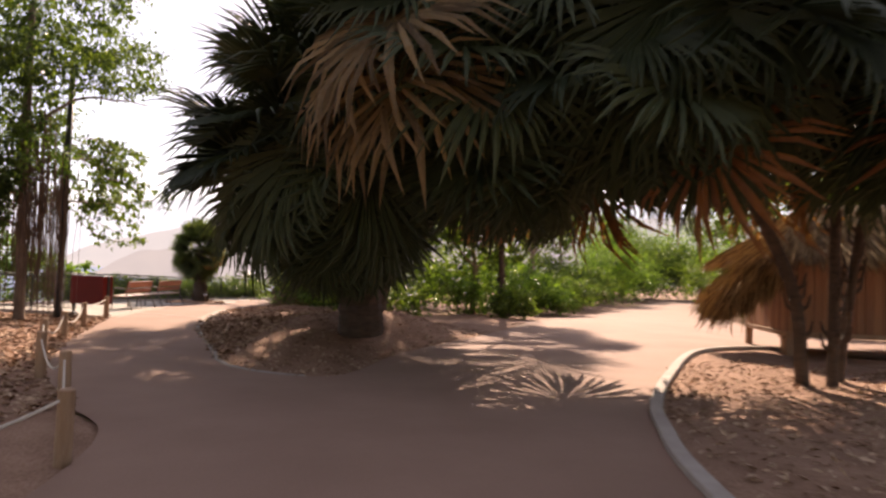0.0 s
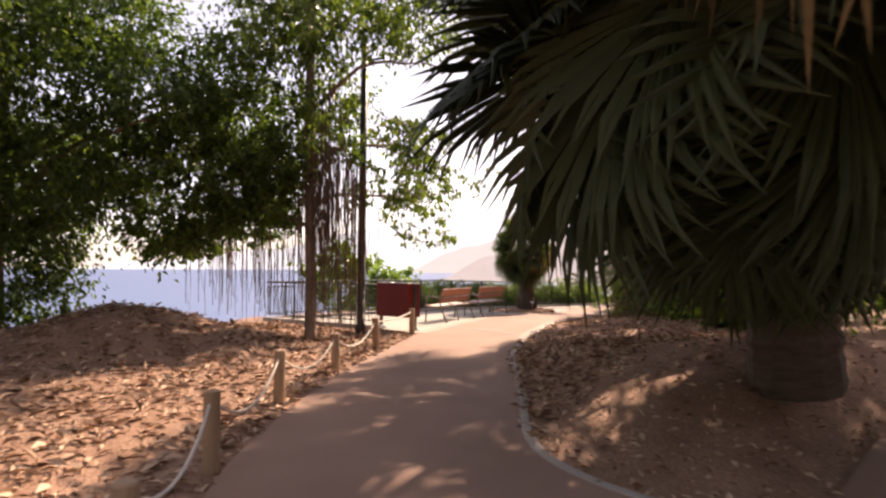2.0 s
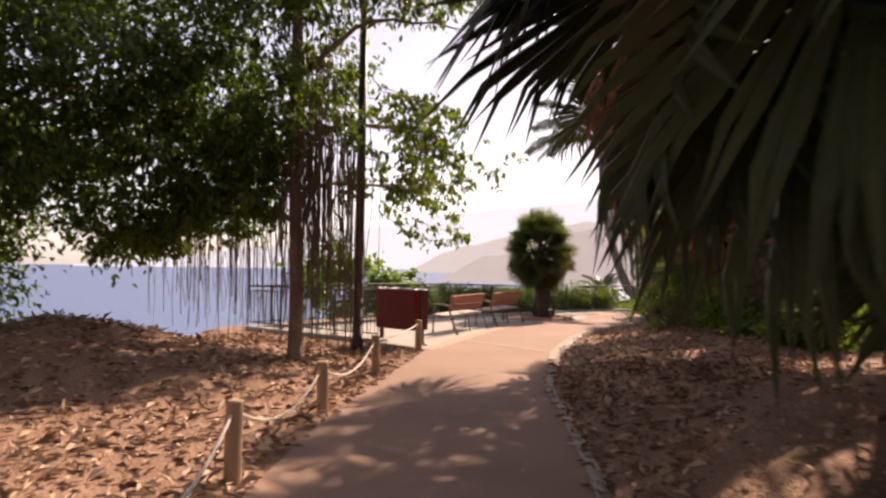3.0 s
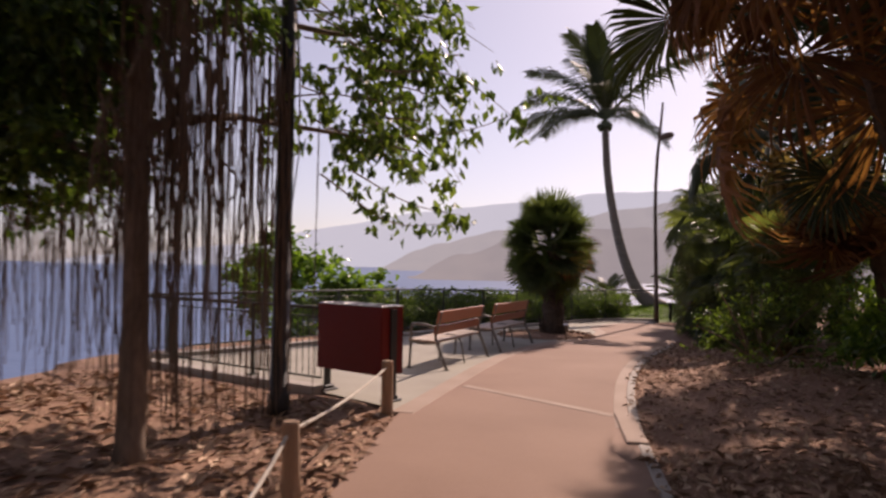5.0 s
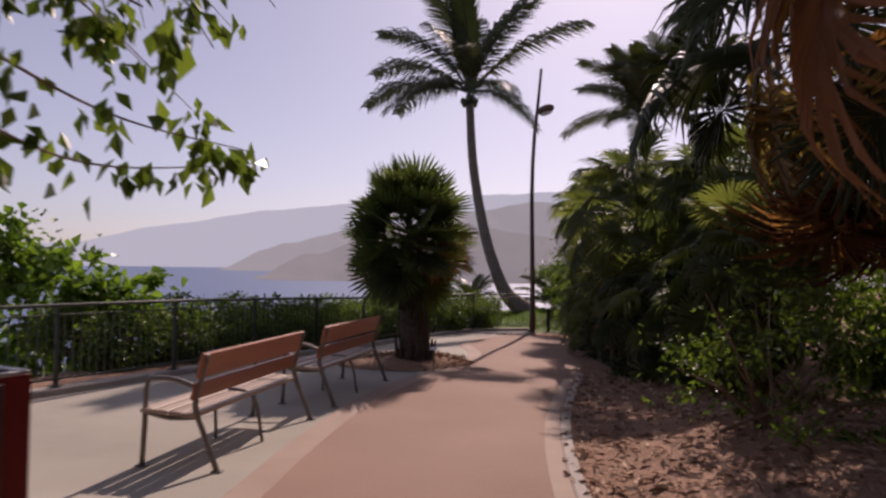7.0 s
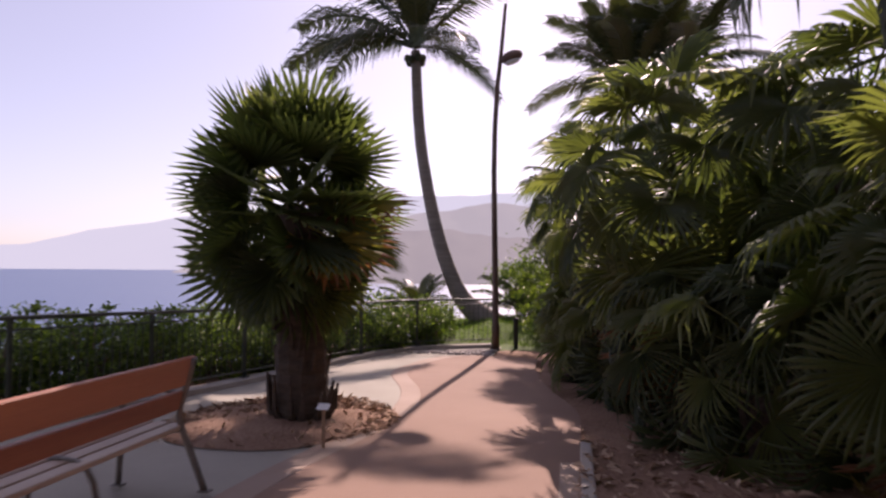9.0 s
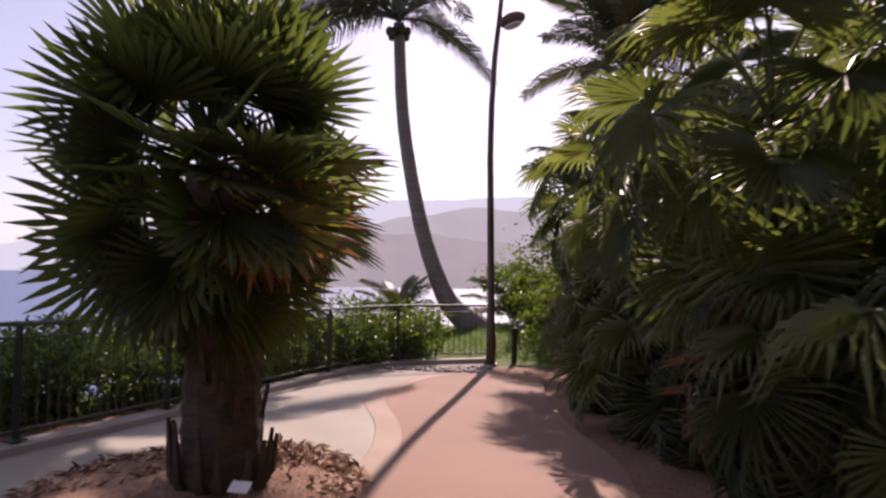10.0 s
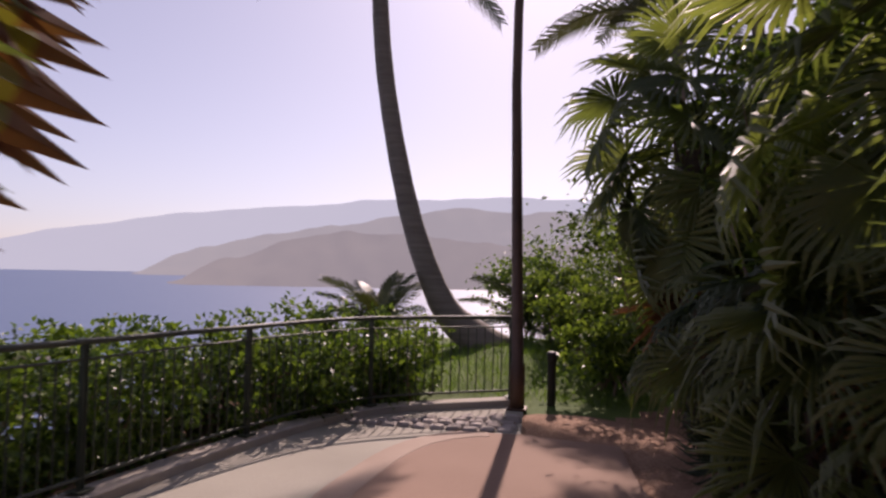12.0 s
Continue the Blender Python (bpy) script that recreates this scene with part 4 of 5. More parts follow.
# shrubs
def shrub(name, x, y, z, centres, radii, count, size, material, label, seed, wide=0.5, stems=7, group="", flowers=0, shell=0.35, spread=0.55, category="shrub", droop=0.2, tight=1.0):
    rng = np.random.default_rng(seed)
    t = thing(name, x, y, z, label, category, group)
    o = t.matrix_world.translation
    bm = bmesh.new()
    for i in range(stems):
        c = Vector(centres[i % len(centres)]) - o
        r = radii[i % len(centres)]
        e = c + Vector(rng.normal(size=3)) * 0.45 * min(r)
        tube(bm, [Vector((rng.normal() * 0.12, rng.normal() * 0.12, -0.05)), e * 0.5 + Vector((0, 0, 0.08)), e], [0.022, 0.014, 0.005], 5)
    tagged(part("stem_tuft", bm, M_BARK, t), kind="stuff")
    crown("foliage", t, rng, centres, radii, count, size, material, wide, droop, shell, spread, tight=tight)
    if flowers:
        tagged(crown("blossom_scatter", t, rng, centres, radii, flowers, 0.05, M_FLOWER, 1.0, 0.0, 0.9, 0.15, "small pale blossoms"), kind="stuff")
    return t

shrub("seagrape_shrub", -15.6, 24.6, ground_at(-15.6, 24.6), [(-15.4, 24.6, 1.2), (-16.8, 24.8, 1.5), (-14.4, 24.7, 1.0), (-17.8, 25.0, 0.9), (-15.6, 24.6, -0.3)], [(1.1, 0.9, 0.8), (1.1, 0.9, 0.8), (0.8, 0.8, 0.6), (1.0, 0.9, 0.9), (2.0, 1.0, 1.0)], 4200, 0.20, M_BRIGHT, "bright green broad-leaved shrub outside the railing", 111, 0.75)
for k in range(11):
    u = k / 10
    y = 24.2 + 10.6 * u
    x = -13.3 + 1.9 * u if y < 33 else -11.55 + (y - 33) * 0.5
    x -= 0.35
    top = 0.99 - 0.22 * smooth01((y - 22) / 11)
    x2 = x - 1.0
    shrub("hedge_shrub", x, y, ground_at(x, y), [(x, y, float(top) - 0.5), (x2, y, float(top) - 0.45), (x - 0.1, y, float(top) - 1.0)], [(0.55, 0.75, 0.48), (0.65, 0.8, 0.5), (0.5, 0.8, 0.5)], 7000, 0.074, M_HEDGE, "dense green hedge shrub with pale blossoms behind railing", 120 + k, 0.6, 30, "hedge", 14, spread=0.5, tight=0.25)
shrub("hedge_shrub", -11.2, 36.0, ground_at(-11.2, 36.0), [(-11.3, 36.0, 0.35), (-12.3, 35.6, 0.4)], [(0.75, 0.7, 0.5), (0.8, 0.8, 0.6)], 3000, 0.09, M_HEDGE, "dense green hedge shrub with pale blossoms behind railing", 140, 0.55, 20, "hedge", 14, tight=0.3)
fp = thing("young_palm", -9.9, 40.2, ground_at(-9.9, 40.2), "young feather palm with dry orange leaves on the lawn", "palm")
for i in range(14):
    frond(fp, FEATHER[i % 3], (-9.9, 40.2, ground_at(-9.9, 40.2) + 0.3), i * 137.5, 72 - 5.5 * i, 0, 0.6)
fp = thing("young_palm", -12.3, 38.2, ground_at(-12.3, 38.2), "young yellow-green feather palm behind the railing", "palm")
for i in range(14):
    frond(fp, FEATHER[i % 3], (-12.3, 38.2, ground_at(-12.3, 38.2) + 0.25), i * 137.5, 78 - 4.2 * i, 0, 0.55)

shrub("leafy_shrub", -5.2, 22.4, ground_at(-5.2, 22.4), [(-5.3, 22.3, 1.15), (-4.6, 22.6, 1.0), (-5.5, 22.5, 0.6), (-4.9, 22.2, 0.35), (-4.0, 22.0, 0.5)], [(0.75, 0.7, 0.6), (0.8, 0.7, 0.6), (0.7, 0.7, 0.5), (0.9, 0.6, 0.35), (0.7, 0.6, 0.4)], 1900, 0.075, M_HEDGE, "loose twiggy green shrub on bark mulch", 150, 0.5, 16, shell=0.3)
for k, (x, y, r, h) in enumerate([(-7.2, 32.6, 0.9, 3.2), (-4.2, 29.2, 1.6, 2.0), (-8.0, 36.6, 1.2, 2.6), (-6.4, 36.0, 1.6, 3.6), (-3.2, 34.5, 2.0, 3.6), (-6.2, 30.0, 1.2, 1.2), (-6.8, 33.2, 1.2, 1.4), (-9.3, 41.0, 1.3, 2.0), (-8.0, 39.4, 1.2, 2.4), (-7.6, 41.4, 1.4, 3.2), (-8.5, 36.0, 0.8, 0.75), (-7.5, 35.4, 0.8, 0.9), (-8.9, 38.0, 0.8, 1.1), (-10.1, 41.7, 1.1, 1.7), (-9.3, 39.4, 0.8, 1.4)]):
    shrub("leafy_shrub", x, y, ground_at(x, y), [(x, y, h * 0.75), (x + 0.2, y + 0.3, h * 0.35)], [(r, r, h * 0.3), (r, r, h * 0.35)], 2600, 0.10, M_HEDGE if k % 2 else M_FICUS, "dark leafy shrub among the fan palms", 160 + k, 0.6, 9, "shrubs of the palm clump")
for k, (x, y, r, h) in enumerate([(-1.6, 22.5, 1.3, 1.3), (-3.3, 21.6, 0.9, 1.25), (-2.2, 20.4, 0.7, 0.9), (0.6, 26.0, 1.6, 1.6), (2.4, 24.5, 0.9, 1.0), (3.8, 29.0, 1.3, 1.3), (5.2, 35.0, 1.6, 1.6), (1.5, 34, 2.2, 2.6), (-1.5, 30.0, 2.2, 2.6), (7.0, 44.0, 2.2, 2.6), (-3.6, 25.6, 0.9, 1.2), (10.0, 52.0, 3.0, 3.6), (16.5, 40.0, 3.0, 3.4), (15.0, 30.0, 2.6, 3.0), (14.2, 60.0, 4.0, 5.0), (20.0, 50, 4.0, 5.0), (4.6, 31.0, 1.2, 1.4), (2.8, 29.5, 1.5, 2.0), (6.0, 38.5, 1.8, 2.2), (12.6, 27.5, 1.6, 2.4), (13.6, 33.0, 1.8, 2.4), (14.4, 23.0, 1.8, 2.8), (15.5, 46.0, 2.6, 3.4), (11.6, 21.6, 0.9, 1.6), (4.2, 41.0, 2.4, 3.2), (8.6, 46.0, 2.4, 4.5), (17.6, 43.0, 2.4, 4.5), (17.5, 62.0, 4.0, 6.5), (10.5, 56.5, 3.0, 6.0), (12.0, 63.0, 3.6, 6.5), (16.6, 36.5, 2.2, 4.5)]):
    shrub("garden_shrub", x, y, ground_at(x, y), [(x, y, h * 0.55), (x + 0.3 * r, y - 0.2, h * 0.4)], [(r, r, h * 0.45), (r * 0.8, r * 0.8, h * 0.4)], int(2400 * max(1.0, r ** 1.6 / 1.6)), 0.13 + 0.02 * r, M_BRIGHT if k % 2 else M_HEDGE, "rounded green garden shrub beside the sunny path", 180 + k, 0.5, 7, "garden shrubs")
for k, (x, y, h) in enumerate([(1.0, 26.5, 4.0), (3.4, 35.5, 6.0), (5.4, 44.0, 6.5), (15.0, 36.0, 7.0), (13.6, 24.0, 6.5), (1.0, 38.0, 7.5), (-2.5, 40.0, 7.0), (19, 58, 8), (11, 60, 8), (4, 52, 8), (17.5, 22.0, 6.5), (14.5, 9.0, 6.5), (12.5, 2.0, 6.0), (-6.5, -4.0, 6.5), (10.0, -7.0, 7.0), (1.5, -17.0, 7.0)]):
    tree("garden_tree", (x, y, ground_at(x, y) - 0.05), [(x, y, -0.1), (x + 0.1, y, h * 0.35), (x - 0.1, y + 0.1, h * 0.75)], 0.14, 0.06, [([(x, y, h * 0.4), (x + 0.8, y + 0.3, h * 0.6), (x + 1.3, y + 0.4, h * 0.75)], 0.05), ([(x, y, h * 0.45), (x - 0.7, y - 0.4, h * 0.65), (x - 1.2, y - 0.4, h * 0.8)], 0.05)],
         [(x, y, h * 0.85), (x + 1.2, y + 0.3, h * 0.72), (x - 1.2, y - 0.3, h * 0.76), (x, y + 1.0, h * 0.62)], [(1.5, 1.5, 1.2)] * 4, 3600, 0.22, M_FICUS if k % 2 else M_HEDGE, "slender leafy garden tree beside the path", "tree", "garden trees", 210 + k)

# unseen broad trees added to close the south and block skylight on the palms
for k, (x, y, h) in enumerate([(-7.5, -5.5, 13.0), (-1.5, -9.0, 14.0), (5.5, -8.0, 14.0), (12.0, -4.5, 13.0), (-13.0, -1.0, 11.0), (15.0, 3.5, 11.0)]):
    tree("skylight_block_tree", (x, y, ground_at(x, y) - 0.05), [(x, y, -0.1), (x + 0.1, y, h * 0.35), (x - 0.1, y + 0.1, h * 0.7)], 0.26, 0.1, [([(x, y, h * 0.35), (x + 1.4, y + 0.5, h * 0.55), (x + 2.4, y + 0.6, h * 0.7)], 0.1), ([(x, y, h * 0.4), (x - 1.3, y - 0.5, h * 0.6), (x - 2.3, y - 0.6, h * 0.7)], 0.1)],
         [(x, y, h * 0.8), (x + 2.2, y + 0.4, h * 0.66), (x - 2.2, y - 0.4, h * 0.68), (x, y + 1.6, h * 0.5), (x + 1.5, y - 1.0, h * 0.42), (x - 1.6, y + 0.6, h * 0.38)], [(3.3, 3.0, 2.6)] * 6, 17000, 0.32, M_FICUS_DK, "broad dark leafy tree behind the mulch bed", "tree", "shade trees", 240 + k)

# palm trunks in the kerbed bed
pr3 = fan_palm("fan_palm", [(7.05, 11.35, -0.05), (6.72, 11.3, 1.8), (4.9, 10.9, 4.8)], (0.1, 0.09, 0.09), (4.7, 10.8, 5.1), 52, 2, FAN_BIG, FAN_DRY, 1.4, "slim fan palm in the kerbed bed", "palms of the kerbed bed", 91, lo=-5, dry_elev=(-35, -5))
pr4 = fan_palm("fan_palm", [(7.5, 11.4, -0.05), (7.55, 11.5, 1.6), (7.6, 11.6, 4.4)], (0.085, 0.08, 0.08), (7.65, 11.5, 4.8), 30, 2, FAN_BIG, FAN_DRY, 1.3, "slim fan palm in the kerbed bed", "palms of the kerbed bed", 93, lo=-5, dry_elev=(-35, -5))
pr5 = fan_palm("fan_palm", [(7.72, 11.75, -0.05), (7.95, 11.8, 1.6), (8.3, 11.6, 4.6)], (0.08, 0.075, 0.075), (8.4, 11.4, 4.9), 30, 2, FAN_BIG, FAN_DRY, 1.3, "slim fan palm in the kerbed bed", "palms of the kerbed bed", 95, lo=-5, dry_elev=(-35, -5))

for palm, at in ((pr3, (4.7, 10.7, 5.0)), (pr5, (8.4, 11.4, 4.9))):
    for az, el, sc in ((130, -38, 1.35), (150, -34, 1.4), (172, -38, 1.35), (190, -36, 1.4), (208, -40, 1.35), (226, -34, 1.4), (160, -16, 1.45), (185, -14, 1.45), (212, -14, 1.45), (172, 4, 1.5), (200, 4, 1.5)):
        frond(palm, FAN_DROOP[0], at, az, el, 0, sc)

# ---- thatched hut ----
hut = thing("thatched_hut", 10.3, 16.9, 0.0, "raised brown boarded hut with a thatched roof on posts", "hut")
HX0, HX1, HY0, HY1, HF, HT = -1.9, 2.4, -1.4, 1.2, 0.42, 2.25
for sx in (HX0 + 0.05, 0.2, HX1 - 0.05):
    for sy in (HY0 + 0.05, HY1 - 0.05):
        bm = bmesh.new()
        box(bm, (sx, sy, HF / 2 - 0.03), (0.14, 0.14, HF + 0.06), 0, 0.012)
        part("post", bm, M_POST, hut)
bm = bmesh.new()
box(bm, ((HX0 + HX1) / 2, (HY0 + HY1) / 2, HF + 0.05), (HX1 - HX0 + 0.1, HY1 - HY0 + 0.1, 0.1), 0, 0.01)
part("floor_deck", bm, M_POST, hut, "pale timber floor frame")
for side in range(4):
    p0, p1 = [((HX0, HY0), (HX1, HY0)), ((HX1, HY0), (HX1, HY1)), ((HX1, HY1), (HX0, HY1)), ((HX0, HY1), (HX0, HY0))][side]
    ll = math.hypot(p1[0] - p0[0], p1[1] - p0[1])
    nb = int(ll / 0.17)
    for i in range(nb):
        u = (i + 0.5) / nb
        bm = bmesh.new()
        box(bm, (p0[0] + (p1[0] - p0[0]) * u, p0[1] + (p1[1] - p0[1]) * u, (HF + 0.1 + HT) / 2), (ll / nb - 0.012, 0.03 + 0.006 * (i % 2), HT - HF - 0.1), math.degrees(math.atan2(p1[1] - p0[1], p1[0] - p0[0])), 0.004)
        part("board", bm, M_PLANK, hut)
rng = np.random.default_rng(301)
bm = bmesh.new()
ridge = HT + 1.15
cx, cy = (HX0 + HX1) / 2, (HY0 + HY1) / 2
r0, r1 = bm.verts.new((HX0 + 1.0, cy, ridge)), bm.verts.new((HX1 - 1.0, cy, ridge))
e = [bm.verts.new(v) for v in ((HX0 - 0.6, HY0 - 0.5, HT - 0.12), (HX1 + 0.6, HY0 - 0.5, HT - 0.12), (HX1 + 0.6, HY1 + 0.5, HT - 0.12), (HX0 - 0.6, HY1 + 0.5, HT - 0.12))]
for f in ((e[0], e[1], r1, r0), (e[1], e[2], r1), (e[2], e[3], r0, r1), (e[3], e[0], r0), (e[3], e[2], e[1], e[0])):
    bm.faces.new(f)
part("roof", bm, M_THATCH, hut)
P, A, S = [], [], []
for i in range(5200):
    side, u, v = rng.random(), rng.random(), rng.random() ** 0.7
    ex, ey = ((HX0 - 0.6 + (HX1 - HX0 + 1.2) * u, HY0 - 0.5) if side < 0.55 else (HX0 - 0.6, HY0 - 0.5 + (HY1 - HY0 + 1.0) * u))
    tx = min(max(ex, HX0 + 1.0), HX1 - 1.0)
    P.append((tx + (ex - tx) * v, cy + (ey - cy) * v, ridge + (HT - 0.12 - ridge) * v + 0.04))
    A.append((ex - tx + rng.normal() * 0.25, ey - cy + rng.normal() * 0.25, HT - ridge - 0.3 * rng.random()))
    S.append(0.5 + 0.3 * rng.random())
for i in range(2600):
    q = rng.random()
    P.append((HX0 - 0.1 - 1.1 * q + 0.15 * rng.normal(), HY0 - 0.3 + 1.6 * rng.random(), HT + 0.1 - 0.9 * q - 0.35 * rng.random()))
    A.append((-0.6 + rng.normal() * 0.3, -0.25 + rng.normal() * 0.3, -1))
    S.append(0.5 + 0.45 * rng.random())
v, f = leaf_verts(np.array(P), np.array(A), rng.normal(size=(len(P), 3)) * 0.4 + np.array([0, -0.4, 1]), np.array(S), np.array(S) * 0.05)
tagged(np_mesh("thatch", v, f, M_THATCH, hut), "straggling dry palm thatch")
step = thing("timber_step", 8.75, 16.1, 0.0, "small timber step standing by the hut", "step")
for nm, c, s in (("tread", (0, 0, 0.36), (0.55, 0.32, 0.05)), ("leg", (-0.2, 0, 0.165), (0.07, 0.26, 0.34)), ("leg", (0.2, 0, 0.165), (0.07, 0.26, 0.34))):
    bm = bmesh.new()
    box(bm, c, s, 0, 0.008)
    part(nm, bm, M_POST, step)

# ---- rope fence ----
rope_fence = thing("rope_fence", -4.0, 10.0, 0.0, "low fence of wooden posts linked by pale rope", "rope fence")
POSTS = [(-0.78, 5.15), (-2.1, 7.05), (-3.48, 8.55), (-4.9, 10.52), (-6.0, 12.62), (-7.12, 14.9), (-8.22, 17.5)]
rng = np.random.default_rng(311)
tops = []
for x, y in POSTS:
    h = 0.54 + 0.03 * rng.normal()
    bm = bmesh.new()
    lean = Vector((rng.normal() * 0.012, rng.normal() * 0.012, 0))
    c = Vector((x + 4.0, y - 10.0, 0))
    tube(bm, [c + Vector((0, 0, -0.12)), c + lean * 0.5 + Vector((0, 0, h * 0.5)), c + lean + Vector((0, 0, h - 0.012)), c + lean + Vector((0, 0, h))], [0.064, 0.062, 0.06, 0.05], 12)
    part("post", bm, M_POST, rope_fence)
    tops.append(c + lean + Vector((-0.01, 0, h - 0.07)))
for a, b, hang in zip(tops, tops[1:], (0.27, 0.27, 0.27, 0.25, 0.22, 0.04)):
    n = 14
    sag = hang * (b - a).length / 2.3
    bm = bmesh.new()
    tube(bm, [a.lerp(b, i / n) - Vector((0, 0, 4 * sag * (i / n) * (1 - i / n))) for i in range(n + 1)], 0.013, 6)
    part("rope", bm, M_ROPE, rope_fence)
bm = bmesh.new()
a, b = tops[0], tops[0] + Vector((-0.6, -2.2, -0.02))
tube(bm, [a.lerp(b, i / 12) - Vector((0, 0, 0.7 * (i / 12) * (1 - i / 12))) for i in range(13)], 0.013, 6)
part("rope", bm, M_ROPE, rope_fence)
bm = bmesh.new()
tube(bm, [(b.x, b.y, -0.1), (b.x, b.y, 0.5), (b.x, b.y, 0.54)], [0.063, 0.06, 0.05], 12)
part("post", bm, M_POST, rope_fence)

# ---- railing ----
railing = thing("railing", -12.0, 26.0, 0.0, "dark green steel railing with upright bars and round top rail", "railing")
def along(line, step, first=0.0):
    out, acc = [], first
    for (x0, y0), (x1, y1) in zip(line, line[1:]):
        ll = math.hypot(x1 - x0, y1 - y0)
        while acc <= ll and ll > 1e-6:
            u = acc / ll
            out.append((x0 + (x1 - x0) * u, y0 + (y1 - y0) * u, math.atan2(y1 - y0, x1 - x0)))
            acc += step
        acc -= ll
    return out
RO = Vector((-12.0, 26.0, 0.0))
RH = 1.02
PHASE = 1.22
for h, r, nm in ((RH, 0.022, "top_rail"), (RH - 0.11, 0.009, "mid_rail"), (0.17, 0.013, "bottom_rail")):
    bm = bmesh.new()
    tube(bm, [Vector((x, y, level(y) + h)) - RO for x, y in FENCE_LINE], r, 8)
    part(nm, bm, M_STEEL, railing, smooth=True)
bar_bm = bmesh.new()
tube(bar_bm, [(0, 0, 0.16), (0, 0, RH - 0.11)], 0.0065, 6)
bar_me = bpy.data.meshes.new("bar")
bar_bm.to_mesh(bar_me)
bar_bm.free()
bar_me.materials.append(M_STEEL)
post_bm = bmesh.new()
box(post_bm, (-0.014, 0, RH / 2 + 0.02), (0.010, 0.042, RH - 0.05), 0, 0.002)
box(post_bm, (0.014, 0, RH / 2 + 0.02), (0.010, 0.042, RH - 0.05), 0, 0.002)
box(post_bm, (0, 0, 0.095), (0.13, 0.11, 0.012), 0, 0.002)
post_me = bpy.data.meshes.new("post")
post_bm.to_mesh(post_me)
post_bm.free()
post_me.materials.append(M_STEEL)
for x, y, a in along(FENCE_LINE, 0.105):
    ob = new("bar", bar_me)
    ob.parent = railing
    ob.location = Vector((x, y, level(y))) - RO
for x, y, a in along(FENCE_LINE, 1.72, PHASE):
    ob = new("post", post_me)
    ob.parent = railing
    ob.matrix_basis = Matrix.Translation(Vector((x, y, level(y))) - RO) @ Matrix.Rotation(a, 4, "Z")

# ---- benches ----
def bench():
    """A slatted bench along +y that faces -x, its back leg at x = 0."""
    b = thing("bench", 0, 0, 0, "wooden slatted bench with grey iron legs and armrests", "bench", "benches on the terrace")
    L = 1.78
    for y in (0.0, L):
        bm = bmesh.new()
        tube(bm, curve_pts([(0.02, y, 0.0), (-0.08, y, 0.24), (-0.17, y, 0.47), (-0.13, y, 0.66), (-0.08, y, 0.86)], 10), [0.022] * 11, 8)
        part("back_leg", bm, M_IRON, b, smooth=True)
        bm = bmesh.new()
        tube(bm, curve_pts([(-0.60, y, 0.0), (-0.585, y, 0.3), (-0.57, y, 0.63), (-0.5, y, 0.665), (-0.33, y, 0.66), (-0.13, y, 0.60)], 14), [0.02] * 15, 8)
        part("front_leg", bm, M_IRON, b, "iron front leg with armrest", smooth=True)
        bm = bmesh.new()
        tube(bm, curve_pts([(-0.58, y, 0.41), (-0.38, y, 0.375), (-0.16, y, 0.39)], 8), [0.018] * 9, 8)
        part("seat_bracket", bm, M_IRON, b, smooth=True)
        for x in (0.02, -0.60):
            bm = bmesh.new()
            box(bm, (x, y, 0.008), (0.08, 0.06, 0.012), 0, 0.003)
            part("foot", bm, M_IRON, b)
    for y in (L * 0.5,):
        bm = bmesh.new()
        tube(bm, curve_pts([(-0.50, y, 0.0), (-0.48, y, 0.39), (-0.16, y, 0.39), (-0.06, y, 0.0)], 12), [0.016] * 13, 6)
        part("middle_leg", bm, M_IRON, b, smooth=True)
    for i, x in enumerate((-0.55, -0.43, -0.31, -0.20)):
        bm = bmesh.new()
        box(bm, (x, L / 2, 0.425 - 0.006 * i), (0.105, L + 0.08, 0.032), 0, 0.006)
        part("seat_slat", bm, M_SLAT2, b)
    for z, x, h in ((0.585, -0.165, 0.13), (0.775, -0.115, 0.19)):
        bm = bmesh.new()
        box(bm, (0, 0, 0), (0.032, L + 0.08, h), 0, 0.006)
        bmesh.ops.transform(bm, matrix=pose(x, L / 2, z, 0, 13, 0), verts=bm.verts)
        part("back_slat", bm, M_SLAT, b)
    return b

b1 = bench()
b1.matrix_world = pose(-9.16, 20.3, 0.003, 0, 0, 7)
b2 = copy_thing(b1, pose(-9.44, 22.7, 0.003 - 0.004, 0, 0, 5))

# ---- litter bin ----
BINW, BIND = 1.06, 0.36
litter = thing("litter_bin", -9.03, 18.05, 0.002, "dark red three-part litter bin on black legs", "litter bin", rz=-7)
for sx in (-BINW / 2 + 0.004, BINW / 2 - 0.004):
    bm = bmesh.new()
    box(bm, (sx, 0, 0.69), (0.012, BIND, 0.77), 0, 0.003)
    part("side_panel", bm, M_RED, litter)
for sy in (-BIND / 2, BIND / 2):
    bm = bmesh.new()
    box(bm, (0, sy, 0.69), (BINW - 0.02, 0.012, 0.77), 0, 0.003)
    part("front_panel" if sy < 0 else "back_panel", bm, M_RED, litter)
bm = bmesh.new()
box(bm, (0, 0, 0.325), (BINW - 0.03, BIND - 0.02, 0.012))
part("base_panel", bm, M_BLACK, litter)
